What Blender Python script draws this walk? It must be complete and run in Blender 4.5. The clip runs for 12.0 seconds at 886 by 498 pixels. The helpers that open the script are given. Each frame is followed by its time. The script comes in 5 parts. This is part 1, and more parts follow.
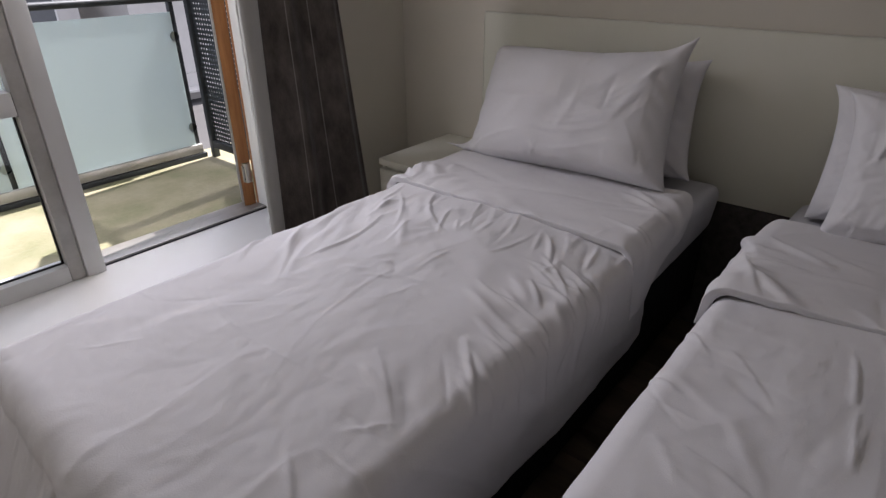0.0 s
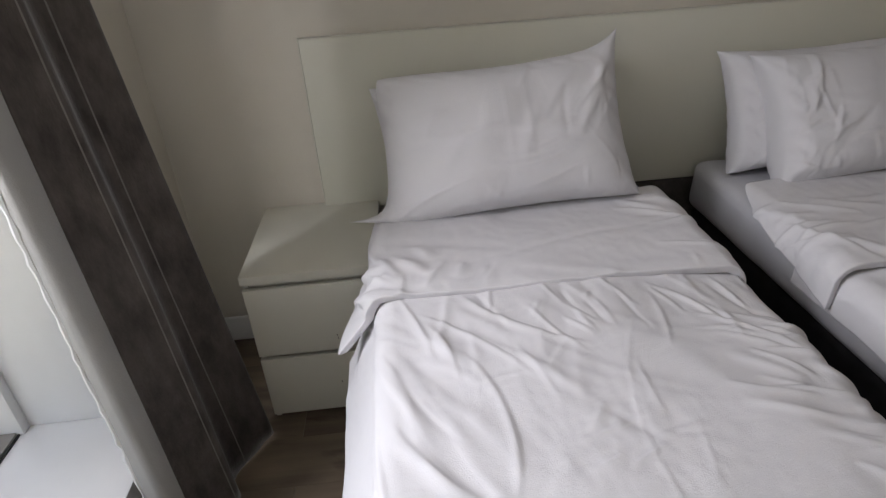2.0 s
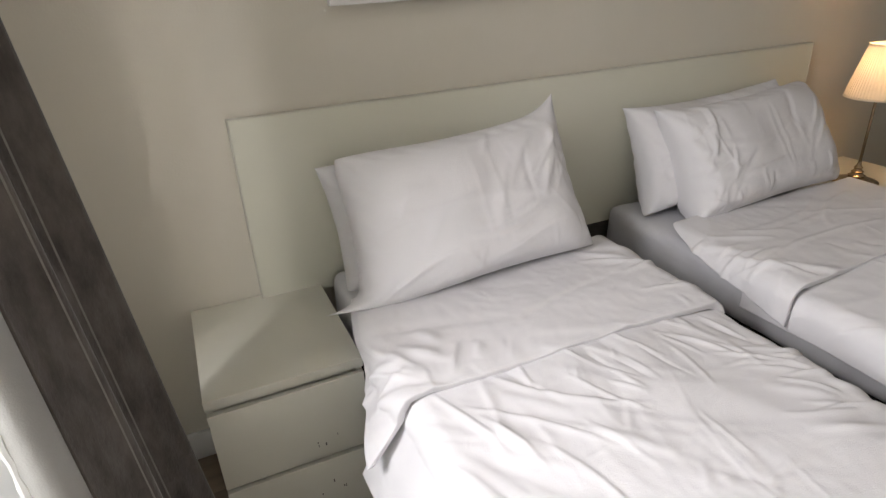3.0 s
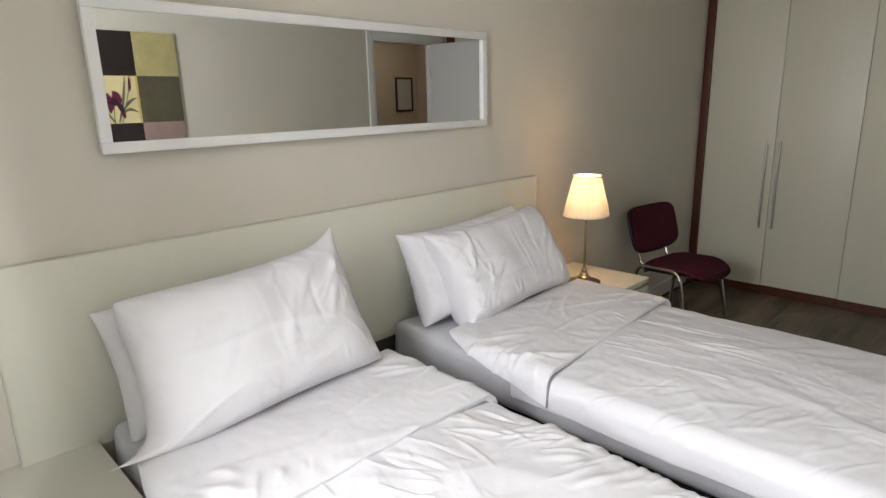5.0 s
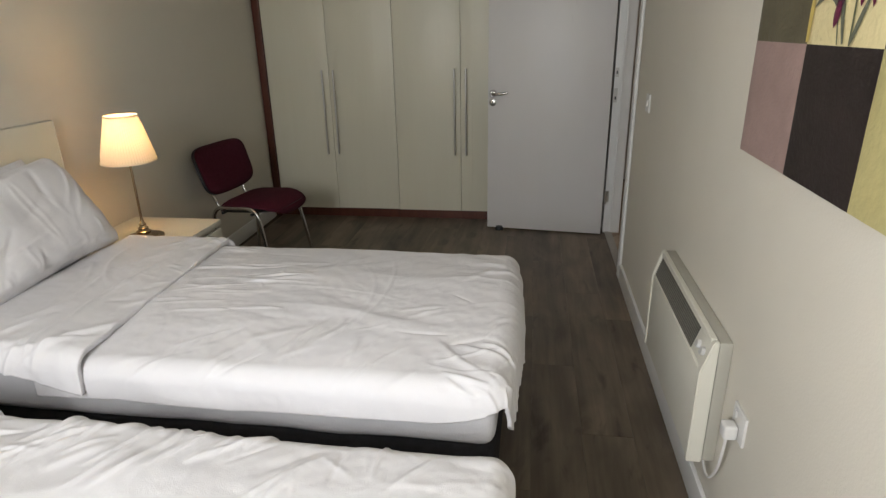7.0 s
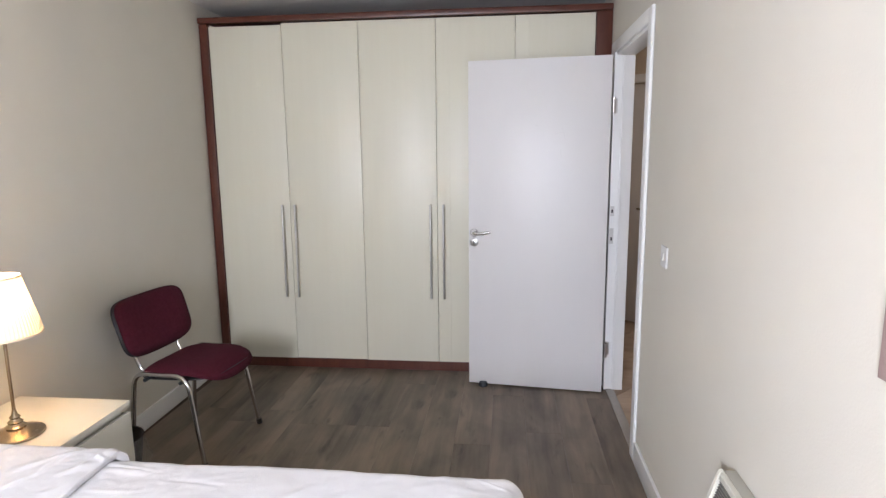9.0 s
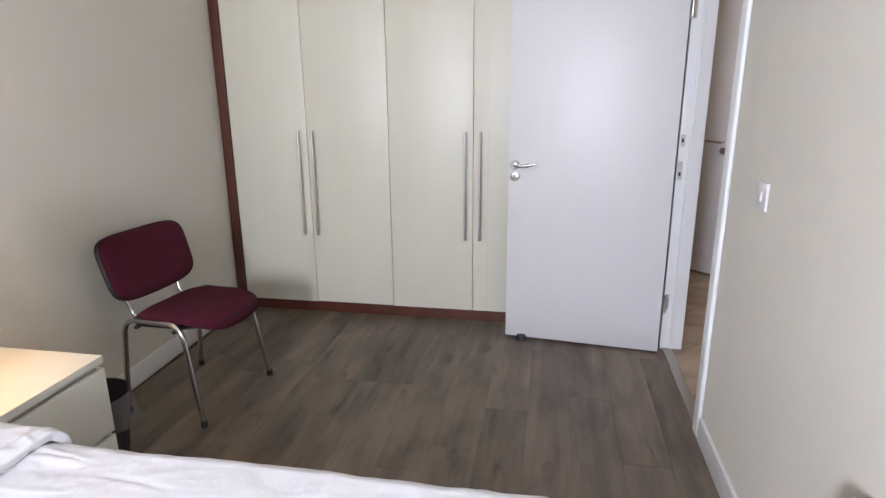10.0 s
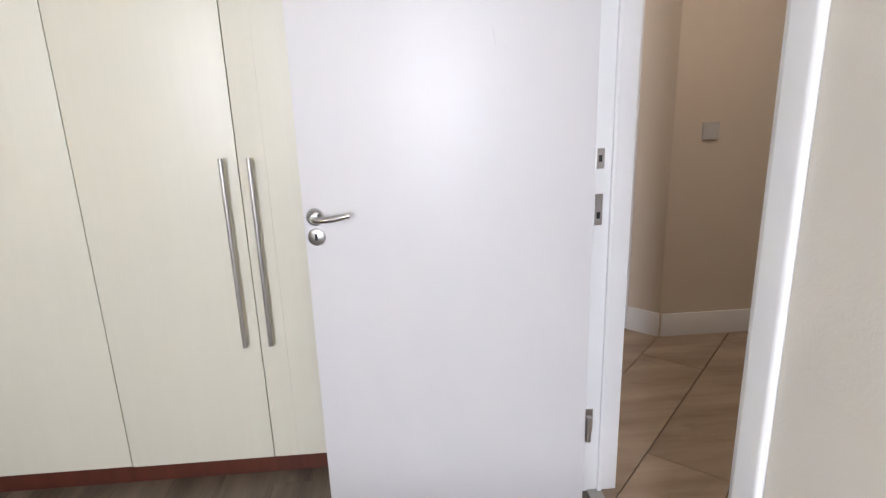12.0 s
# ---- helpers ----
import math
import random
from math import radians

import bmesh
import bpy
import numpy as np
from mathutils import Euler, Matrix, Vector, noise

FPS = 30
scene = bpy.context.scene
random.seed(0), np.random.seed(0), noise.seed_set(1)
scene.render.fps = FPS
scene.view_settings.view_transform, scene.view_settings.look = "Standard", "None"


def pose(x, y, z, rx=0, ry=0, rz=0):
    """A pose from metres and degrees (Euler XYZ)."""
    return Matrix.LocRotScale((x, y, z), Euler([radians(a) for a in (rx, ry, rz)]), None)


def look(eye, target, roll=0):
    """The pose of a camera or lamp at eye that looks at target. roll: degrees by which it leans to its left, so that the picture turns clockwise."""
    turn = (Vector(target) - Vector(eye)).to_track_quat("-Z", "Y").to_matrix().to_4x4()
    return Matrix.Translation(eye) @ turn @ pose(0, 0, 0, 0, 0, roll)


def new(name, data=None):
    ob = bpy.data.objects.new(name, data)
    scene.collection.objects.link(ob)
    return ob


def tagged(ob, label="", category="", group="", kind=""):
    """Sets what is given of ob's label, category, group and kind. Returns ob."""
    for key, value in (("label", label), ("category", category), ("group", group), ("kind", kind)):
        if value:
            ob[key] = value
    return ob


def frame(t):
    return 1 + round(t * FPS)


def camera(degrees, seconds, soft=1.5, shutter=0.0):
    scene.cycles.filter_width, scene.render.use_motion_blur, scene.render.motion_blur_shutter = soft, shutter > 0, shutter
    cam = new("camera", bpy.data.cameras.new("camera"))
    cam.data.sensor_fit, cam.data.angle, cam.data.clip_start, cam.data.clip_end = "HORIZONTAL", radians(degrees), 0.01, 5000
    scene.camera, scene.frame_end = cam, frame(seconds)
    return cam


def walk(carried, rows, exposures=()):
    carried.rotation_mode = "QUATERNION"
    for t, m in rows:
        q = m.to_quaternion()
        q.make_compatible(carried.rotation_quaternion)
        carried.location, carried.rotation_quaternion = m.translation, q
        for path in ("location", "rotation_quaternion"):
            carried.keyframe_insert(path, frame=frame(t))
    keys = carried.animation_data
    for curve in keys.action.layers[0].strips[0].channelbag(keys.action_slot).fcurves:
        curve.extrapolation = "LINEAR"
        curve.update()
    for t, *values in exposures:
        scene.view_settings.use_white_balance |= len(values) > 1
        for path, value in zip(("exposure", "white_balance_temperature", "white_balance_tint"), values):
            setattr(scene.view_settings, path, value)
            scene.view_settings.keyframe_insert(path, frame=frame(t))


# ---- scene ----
cam = camera(73.7, 12.0, soft=1.35)
PATH = [
    (0, (2.181, 1.767, 1.346), (0.809, 0.627, 0.441), -0.4),
    (0.5, (2.122, 1.46, 1.343), (0.619, 0.587, 0.353), -2.1),
    (1, (2.014, 1.109, 1.377), (0.424, 0.481, 0.34), -3.5),
    (1.5, (2.017, 0.767, 1.373), (0.303, 0.537, 0.368), -2.8),
    (2, (1.962, 0.506, 1.408), (0.218, 0.606, 0.434), -4.0),
    (2.5, (1.843, 0.297, 1.423), (0.121, 0.663, 0.472), -4.6),
    (3, (1.756, 0.103, 1.462), (0.093, 0.812, 0.606), -3.0),
    (3.2, (1.735, 0.04, 1.5), (0.099, 0.854, 0.687), -2.7),
    (4.8, (1.887, 0.019, 1.553), (0.413, 1.294, 1.106), -1.4),
    (5, (1.884, 0.038, 1.51), (0.502, 1.398, 1.02), -1.4),
    (5.5, (1.921, 0.094, 1.427), (0.825, 1.612, 0.724), -1.5),
    (6, (1.935, 0.16, 1.39), (1.19, 1.801, 0.522), -1.0),
    (6.5, (2.046, 0.195, 1.395), (1.593, 1.943, 0.536), -1.0),
    (7, (2.057, 0.276, 1.45), (1.771, 2.127, 0.749), -1.2),
    (7.5, (2.036, 0.405, 1.503), (1.81, 2.326, 0.994), -0.9),
    (7.7, (2.028, 0.462, 1.525), (1.819, 2.398, 1.073), -0.5),
    (9.3, (1.971, 1.055, 1.52), (1.752, 3.015, 1.191), -0.8),
    (9.5, (1.986, 1.169, 1.497), (1.731, 3.113, 1.1), -0.8),
    (10, (1.958, 1.375, 1.429), (1.612, 3.271, 0.892), -0.5),
    (10.5, (2.046, 1.741, 1.409), (1.619, 3.589, 0.772), -2.5),
    (11, (2.035, 2.11, 1.413), (1.727, 3.995, 0.817), -2.9),
    (11.5, (2.051, 2.496, 1.409), (1.867, 4.408, 0.85), -2.2),
    (12, (2.021, 2.876, 1.38), (2.159, 4.794, 0.83), -1.9),
]
walk(cam, [(t, look(e, g, r)) for t, e, g, r in PATH],
     exposures=[(0.0, 1.55, 6200, 20), (0.5, 1.8, 6200, 19), (1.0, 1.98, 6200, 18), (1.5, 1.95, 6200, 16), (2.0, 2.03, 6200, 15), (2.5, 2.04, 6300, 15), (3.0, 2.58, 6500, 13), (5.0, 3.1, 6250, 11), (5.5, 2.9, 6250, 10),
                (6.0, 2.5, 6500, 9), (6.5, 2.80, 6600, 10), (7.0, 3.0, 6450, 9), (7.5, 3.42, 6600, 10), (9.5, 4.38, 5650, 17), (10.0, 4.40, 5650, 17), (10.5, 4.7, 5750, 17), (11.5, 4.74, 5800, 16), (12.0, 4.68, 5820, 16)])

# ---- world and lights ----
world = bpy.data.worlds.new("sky")
scene.world = world
world.use_nodes = True
wn = world.node_tree
bg = wn.nodes["Background"]
sky = wn.nodes.new("ShaderNodeTexSky")
sky.sky_type = 'NISHITA'
sky.sun_disc = False
SUN_TO = Vector((-0.50, -0.055, 0.85)).normalized()
sky.sun_elevation = math.asin(SUN_TO.z)
sky.sun_rotation = math.atan2(SUN_TO.x, SUN_TO.y)
sky.air_density, sky.dust_density = 1.2, 3.0
haze = wn.nodes.new("ShaderNodeHueSaturation")          # thin white cloud pales the sky
haze.inputs["Saturation"].default_value = 0.4
wn.links.new(sky.outputs[0], haze.inputs["Color"])
wn.links.new(haze.outputs[0], bg.inputs[0])
bg.inputs[1].default_value = 0.10
sun = new("sun", bpy.data.lights.new("sun", 'SUN'))
sun.data.energy, sun.data.angle, sun.data.color = 4.4, radians(0.5), (1.0, 0.95, 0.87)
sun.matrix_world = look(SUN_TO * 30, (0, 0, 0))

win = new("window_daylight", bpy.data.lights.new("window_daylight", 'AREA'))
win.data.shape, win.data.size, win.data.size_y = 'RECTANGLE', 0.46, 0.80
win.data.energy, win.data.color = 6.6, (1.0, 0.985, 0.97)
win.matrix_world = look((1.16, -0.625, 1.69), (2.15, 0.85, 1.55))

# ---- materials ----
def material(name, colour, rough=0.5, metal=0.0, spec=0.5, second=None, scale=6.0, amount=0.5, bump=0.0, bump_scale=80.0,
             stretch=(1, 1, 1), island=0.0):
    m = bpy.data.materials.new(name)
    m.use_nodes = True
    nt = m.node_tree
    b = nt.nodes["Principled BSDF"]
    b.inputs["Base Color"].default_value = (*colour, 1)
    b.inputs["Roughness"].default_value = rough
    b.inputs["Metallic"].default_value = metal
    b.inputs["Specular IOR Level"].default_value = spec
    co = nt.nodes.new("ShaderNodeTexCoord")
    mp = nt.nodes.new("ShaderNodeMapping")
    mp.inputs["Scale"].default_value = stretch
    nt.links.new(co.outputs["Object"], mp.inputs[0])
    if second:
        n1 = nt.nodes.new("ShaderNodeTexNoise")
        n1.inputs["Scale"].default_value = scale
        n1.inputs["Detail"].default_value = 6
        n1.inputs["Roughness"].default_value = 0.65
        nt.links.new(mp.outputs[0], n1.inputs["Vector"])
        ramp = nt.nodes.new("ShaderNodeMapRange")
        ramp.inputs[1].default_value, ramp.inputs[2].default_value = 0.35, 0.68
        ramp.inputs[4].default_value = amount
        nt.links.new(n1.outputs[0], ramp.inputs[0])
        mix = nt.nodes.new("ShaderNodeMix")
        mix.data_type = 'RGBA'
        mix.inputs["A"].default_value, mix.inputs["B"].default_value = (*colour, 1), (*second, 1)
        nt.links.new(ramp.outputs[0], mix.inputs["Factor"])
        nt.links.new(mix.outputs["Result"], b.inputs["Base Color"])
        r2 = nt.nodes.new("ShaderNodeMapRange")
        r2.inputs[3].default_value, r2.inputs[4].default_value = max(0.03, rough - 0.06), min(1, rough + 0.08)
        nt.links.new(n1.outputs[0], r2.inputs[0])
        nt.links.new(r2.outputs[0], b.inputs["Roughness"])
    if bump:
        n2 = nt.nodes.new("ShaderNodeTexNoise")
        n2.inputs["Scale"].default_value = bump_scale
        n2.inputs["Detail"].default_value = 4
        nt.links.new(mp.outputs[0], n2.inputs["Vector"])
        bp = nt.nodes.new("ShaderNodeBump")
        bp.inputs["Strength"].default_value = bump
        bp.inputs["Distance"].default_value = 0.004
        nt.links.new(n2.outputs[0], bp.inputs["Height"])
        nt.links.new(bp.outputs[0], b.inputs["Normal"])
    return m


def plank_material(name, dark, light, along, rough=0.45):
    """Printed wood grain that differs from board to board."""
    m = bpy.data.materials.new(name)
    m.use_nodes = True
    nt = m.node_tree
    b = nt.nodes["Principled BSDF"]
    co = nt.nodes.new("ShaderNodeTexCoord")
    info = nt.nodes.new("ShaderNodeObjectInfo")
    off = nt.nodes.new("ShaderNodeVectorMath")
    off.operation = 'SCALE'
    off.inputs[0].default_value = (17, 31, 7)
    nt.links.new(info.outputs["Random"], off.inputs["Scale"])
    add = nt.nodes.new("ShaderNodeVectorMath")
    nt.links.new(co.outputs["Object"], add.inputs[0])
    nt.links.new(off.outputs[0], add.inputs[1])
    maps = []
    for sc in ((8, 0.8, 1), (46, 2.2, 1), (6.0, 2.4, 1), (11, 3.0, 1)):
        mp = nt.nodes.new("ShaderNodeMapping")
        mp.inputs["Scale"].default_value = sc if along == 'y' else (sc[1], sc[0], sc[2])
        nt.links.new(add.outputs[0], mp.inputs[0])
        n = nt.nodes.new("ShaderNodeTexNoise")
        n.inputs["Scale"].default_value = 1.0
        n.inputs["Detail"].default_value = 6
        n.inputs["Distortion"].default_value = 0.6
        nt.links.new(mp.outputs[0], n.inputs["Vector"])
        maps.append(n)
    def math_node(op, a, c):
        k = nt.nodes.new("ShaderNodeMath")
        k.operation = op
        for i, v in enumerate((a, c)):
            if isinstance(v, (int, float)):
                k.inputs[i].default_value = v
            else:
                nt.links.new(v, k.inputs[i])
        return k.outputs[0]
    s = math_node('ADD', math_node('MULTIPLY', maps[0].outputs[0], 0.6), math_node('MULTIPLY', maps[1].outputs[0], 0.17))
    s = math_node('ADD', s, math_node('MULTIPLY', maps[2].outputs[0], 0.50))
    s = math_node('ADD', s, math_node('MULTIPLY', info.outputs["Random"], 0.025))
    knot = nt.nodes.new("ShaderNodeMapRange")                # short dark knots and flecks
    knot.inputs[1].default_value, knot.inputs[2].default_value, knot.inputs[4].default_value = 0.60, 0.74, 0.20
    nt.links.new(maps[3].outputs[0], knot.inputs[0])
    s = math_node('SUBTRACT', s, knot.outputs[0])
    ramp = nt.nodes.new("ShaderNodeMapRange")
    ramp.inputs[1].default_value, ramp.inputs[2].default_value = 0.45, 0.83
    nt.links.new(s, ramp.inputs[0])
    mix = nt.nodes.new("ShaderNodeMix")
    mix.data_type = 'RGBA'
    mix.inputs["A"].default_value, mix.inputs["B"].default_value = (*dark, 1), (*light, 1)
    nt.links.new(ramp.outputs[0], mix.inputs["Factor"])
    nt.links.new(mix.outputs["Result"], b.inputs["Base Color"])
    b.inputs["Roughness"].default_value = rough
    bp = nt.nodes.new("ShaderNodeBump")
    bp.inputs["Strength"].default_value = 0.12
    bp.inputs["Distance"].default_value = 0.002
    nt.links.new(maps[1].outputs[0], bp.inputs["Height"])
    nt.links.new(bp.outputs[0], b.inputs["Normal"])
    return m


WALL = material("wall_paint", (0.650, 0.614, 0.535), 0.75, second=(0.615, 0.579, 0.503), scale=1.3, amount=0.7, bump=0.12, bump_scale=160)
CEIL = material("ceiling_paint", (0.72, 0.71, 0.68), 0.9, second=(0.68, 0.67, 0.64), scale=2, bump=0.1, bump_scale=120)
HALLWALL = material("hall_paint", (0.60, 0.52, 0.42), 0.7, second=(0.57, 0.49, 0.39), scale=1.3, bump=0.1, bump_scale=160)
WHITE = material("white_gloss_paint", (0.78, 0.78, 0.77), 0.32, second=(0.74, 0.74, 0.72), scale=5, amount=0.6, bump=0.04, bump_scale=40)
SILLP = material("sill_gloss_paint", (0.84, 0.84, 0.825), 0.22, second=(0.80, 0.80, 0.785), scale=5, amount=0.6, bump=0.03, bump_scale=30)
DOORP = material("door_paint", (0.67, 0.655, 0.65), 0.40, second=(0.64, 0.625, 0.62), scale=3, amount=0.7, bump=0.05, bump_scale=30, stretch=(1, 1, 0.35))
DOORMARK = material("door_rub", (0.60, 0.585, 0.585), 0.55, second=(0.66, 0.645, 0.64), scale=40, amount=0.9)
CREAM = material("cream_lacquer", (0.665, 0.64, 0.525), 0.38, second=(0.645, 0.617, 0.50), scale=2.2, amount=0.6, bump=0.05, bump_scale=60, stretch=(14, 1, 0.6))
MAHOG = material("mahogany_trim", (0.105, 0.030, 0.016), 0.35, second=(0.06, 0.016, 0.01), scale=18, amount=0.9, bump=0.08, bump_scale=90, stretch=(1, 1, 0.2))
NSWHITE = material("white_foil", (0.70, 0.69, 0.61), 0.42, second=(0.66, 0.65, 0.565), scale=3, amount=0.6, bump=0.03, bump_scale=70)
HEADB = material("headboard_foil", (0.71, 0.70, 0.60), 0.40, second=(0.68, 0.67, 0.57), scale=2, amount=0.7, bump=0.03, bump_scale=70)
COTTON = material("white_cotton", (0.745, 0.735, 0.755), 0.85, spec=0.2, second=(0.715, 0.705, 0.725), scale=3.5, amount=0.6, bump=0.22, bump_scale=420)
for cloth in (COTTON,):
    nt = cloth.node_tree
    first = [n for n in nt.nodes if n.type == 'BUMP'][0]
    nz = nt.nodes.new("ShaderNodeTexNoise")
    nz.inputs["Scale"].default_value, nz.inputs["Detail"].default_value, nz.inputs["Distortion"].default_value = 7.0, 5.0, 1.2
    nt.links.new([n for n in nt.nodes if n.type == 'MAPPING'][0].outputs[0], nz.inputs["Vector"])
    soft = nt.nodes.new("ShaderNodeBump")
    soft.inputs["Strength"].default_value, soft.inputs["Distance"].default_value = 0.22, 0.012
    nt.links.new(nz.outputs[0], soft.inputs["Height"])
    nt.links.new(soft.outputs[0], first.inputs["Normal"])
SHEET = material("grey_sheet", (0.60, 0.60, 0.625), 0.9, spec=0.2, second=(0.53, 0.53, 0.56), scale=6, amount=0.7, bump=0.25, bump_scale=300)
DIVAN = material("dark_divan_fabric", (0.028, 0.028, 0.032), 0.95, spec=0.1, second=(0.018, 0.018, 0.02), scale=30, amount=0.8, bump=0.35, bump_scale=400)
# dark brown-grey that paints the wall's shade below the headboard
WALLSHADE = material("wall_shade_brown", (0.10, 0.090, 0.084), 0.95, spec=0.1, second=(0.05, 0.045, 0.042), scale=30, amount=0.8, bump=0.3, bump_scale=350)
BLACK = material("black_plastic", (0.012, 0.012, 0.013), 0.45, second=(0.02, 0.02, 0.02), scale=20, bump=0.05, bump_scale=200)
CURT = material("curtain_velour", (0.112, 0.097, 0.086), 0.85, spec=0.2, second=(0.040, 0.034, 0.031), scale=16, amount=0.9, bump=0.35, bump_scale=160, stretch=(1, 1, 0.5))
CURT.node_tree.nodes["Principled BSDF"].inputs["Sheen Weight"].default_value = 0.4
CURT.node_tree.nodes["Principled BSDF"].inputs["Sheen Roughness"].default_value = 0.4
LINING = material("curtain_lining", (0.42, 0.415, 0.395), 0.9, spec=0.1, second=(0.37, 0.365, 0.345), scale=10, bump=0.2, bump_scale=300)
lt = LINING.node_tree
tl = lt.nodes.new("ShaderNodeBsdfTranslucent")
tl.inputs[0].default_value = (0.60, 0.585, 0.55, 1)
fm = lt.nodes.new("ShaderNodeMixShader")
fm.inputs[0].default_value = 0.10
lt.links.new(lt.nodes["Principled BSDF"].outputs[0], fm.inputs[1])
lt.links.new(tl.outputs[0], fm.inputs[2])
lt.links.new(fm.outputs[0], lt.nodes["Material Output"].inputs[0])
SEAM = material("curtain_seam_thread", (0.235, 0.22, 0.20), 0.9, spec=0.1, second=(0.18, 0.17, 0.155), scale=30, amount=0.8)
CHROME = material("chrome", (0.62, 0.61, 0.60), 0.16, metal=1.0, second=(0.55, 0.54, 0.53), scale=30, amount=0.6)
STEEL = material("brushed_steel", (0.61, 0.60, 0.58), 0.34, metal=1.0, second=(0.53, 0.52, 0.50), scale=40, amount=0.6, stretch=(1, 1, 0.1))
BRASS = material("antique_brass", (0.50, 0.40, 0.27), 0.24, metal=1.0, second=(0.36, 0.28, 0.18), scale=25, amount=0.6)
BURG = material("burgundy_fabric", (0.070, 0.011, 0.021), 0.95, spec=0.15, second=(0.048, 0.007, 0.014), scale=60, amount=0.8, bump=0.5, bump_scale=500)
PLASTIC = material("white_plastic", (0.66, 0.65, 0.63), 0.4, second=(0.63, 0.62, 0.60), scale=8)
HEATP = material("heater_enamel", (0.66, 0.64, 0.56), 0.4, second=(0.62, 0.60, 0.52), scale=5, amount=0.6, bump=0.04, bump_scale=90)
HEATBACK = material("heater_back_enamel", (0.40, 0.385, 0.33), 0.5, second=(0.35, 0.335, 0.285), scale=5, amount=0.6, bump=0.04, bump_scale=90)
SLAT = material("heater_slat_enamel", (0.21, 0.20, 0.17), 0.5, second=(0.17, 0.16, 0.14), scale=30)
GRILLE = material("heater_grille", (0.10, 0.095, 0.085), 0.5, second=(0.07, 0.066, 0.06), scale=30)
MIRROR = material("mirror_silver", (0.88, 0.90, 0.88), 0.01, metal=1.0)
WOOD = material("oiled_pine", (0.42, 0.19, 0.062), 0.45, second=(0.26, 0.105, 0.03), scale=9, amount=0.9, bump=0.15, bump_scale=60, stretch=(6, 6, 0.4))
CONC = material("balcony_concrete", (0.30, 0.275, 0.19), 0.9, second=(0.15, 0.155, 0.075), scale=2.6, amount=0.9, bump=0.6, bump_scale=45)
DARKMET = material("dark_grey_metal", (0.035, 0.042, 0.048), 0.45, metal=0.3, second=(0.05, 0.055, 0.06), scale=15, bump=0.05)
PALE = material("pale_render", (0.62, 0.60, 0.57), 0.9, second=(0.52, 0.50, 0.48), scale=1.2, bump=0.2, bump_scale=12)
FARGLASS = material("far_window_glass", (0.12, 0.13, 0.14), 0.1, second=(0.2, 0.2, 0.21), scale=0.6)
THRESH = material("aluminium_strip", (0.42, 0.40, 0.37), 0.38, metal=0.8, second=(0.35, 0.33, 0.30), scale=12, bump=0.05)
GROUND = material("street_asphalt", (0.06, 0.06, 0.06), 0.9, second=(0.09, 0.088, 0.085), scale=0.7, bump=0.3, bump_scale=20)
MOTTLED = material("mottled_off_white", (0.55, 0.54, 0.52), 0.5, second=(0.38, 0.37, 0.34), scale=7, amount=0.8, bump=0.1, bump_scale=60)
LAMIN = plank_material("laminate_board", (0.052, 0.038, 0.026), (0.225, 0.175, 0.124), 'y', 0.42)
HALLT = plank_material("hall_tile", (0.26, 0.19, 0.13), (0.46, 0.36, 0.265), 'x', 0.4)
DARKJ = material("floor_joint", (0.085, 0.064, 0.047), 0.9, second=(0.05, 0.038, 0.03), scale=30)
GROUT = material("grout", (0.13, 0.09, 0.06), 0.9, second=(0.16, 0.115, 0.08), scale=30)


def glass(name, rough, tint):
    m = bpy.data.materials.new(name)
    m.use_nodes = True
    nt = m.node_tree
    b = nt.nodes["Principled BSDF"]
    b.inputs["Base Color"].default_value = (*tint, 1)
    b.inputs["Roughness"].default_value = rough
    b.inputs["Transmission Weight"].default_value = 1.0
    b.inputs["IOR"].default_value = 1.45
    return m


PANE = glass("window_glass", 0.0, (0.96, 0.98, 0.97))
FROST = material("frosted_glass", (0.74, 0.82, 0.81), 0.35, second=(0.71, 0.79, 0.78), scale=1.2, amount=0.6)
ft = FROST.node_tree
tl = ft.nodes.new("ShaderNodeBsdfTranslucent")
tl.inputs[0].default_value = (0.80, 0.88, 0.87, 1)
fm = ft.nodes.new("ShaderNodeMixShader")
fm.inputs[0].default_value = 0.55
ft.links.new(ft.nodes["Principled BSDF"].outputs[0], fm.inputs[1])
ft.links.new(tl.outputs[0], fm.inputs[2])
ft.links.new(fm.outputs[0], ft.nodes["Material Output"].inputs[0])
SHADE = material("pleated_shade_fabric", (0.80, 0.70, 0.53), 0.9, spec=0.1, second=(0.75, 0.65, 0.48), scale=20, bump=0.2, bump_scale=200)
st = SHADE.node_tree
tl = st.nodes.new("ShaderNodeBsdfTranslucent")
tl.inputs[0].default_value = (0.80, 0.70, 0.58, 1)
fm = st.nodes.new("ShaderNodeMixShader")
fm.inputs[0].default_value = 0.15
st.links.new(st.nodes["Principled BSDF"].outputs[0], fm.inputs[1])
st.links.new(tl.outputs[0], fm.inputs[2])
st.links.new(fm.outputs[0], st.nodes["Material Output"].inputs[0])
LINER = material("bin_liner_film", (0.72, 0.73, 0.75), 0.22, second=(0.66, 0.67, 0.69), scale=20, bump=0.3, bump_scale=60)
lt = LINER.node_tree
tp = lt.nodes.new("ShaderNodeBsdfTransparent")
fm = lt.nodes.new("ShaderNodeMixShader")
fm.inputs[0].default_value = 0.88
lt.links.new(lt.nodes["Principled BSDF"].outputs[0], fm.inputs[1])
lt.links.new(tp.outputs[0], fm.inputs[2])
lt.links.new(fm.outputs[0], lt.nodes["Material Output"].inputs[0])
BULB = bpy.data.materials.new("bulb_glow")
BULB.use_nodes = True
bb = BULB.node_tree.nodes["Principled BSDF"]
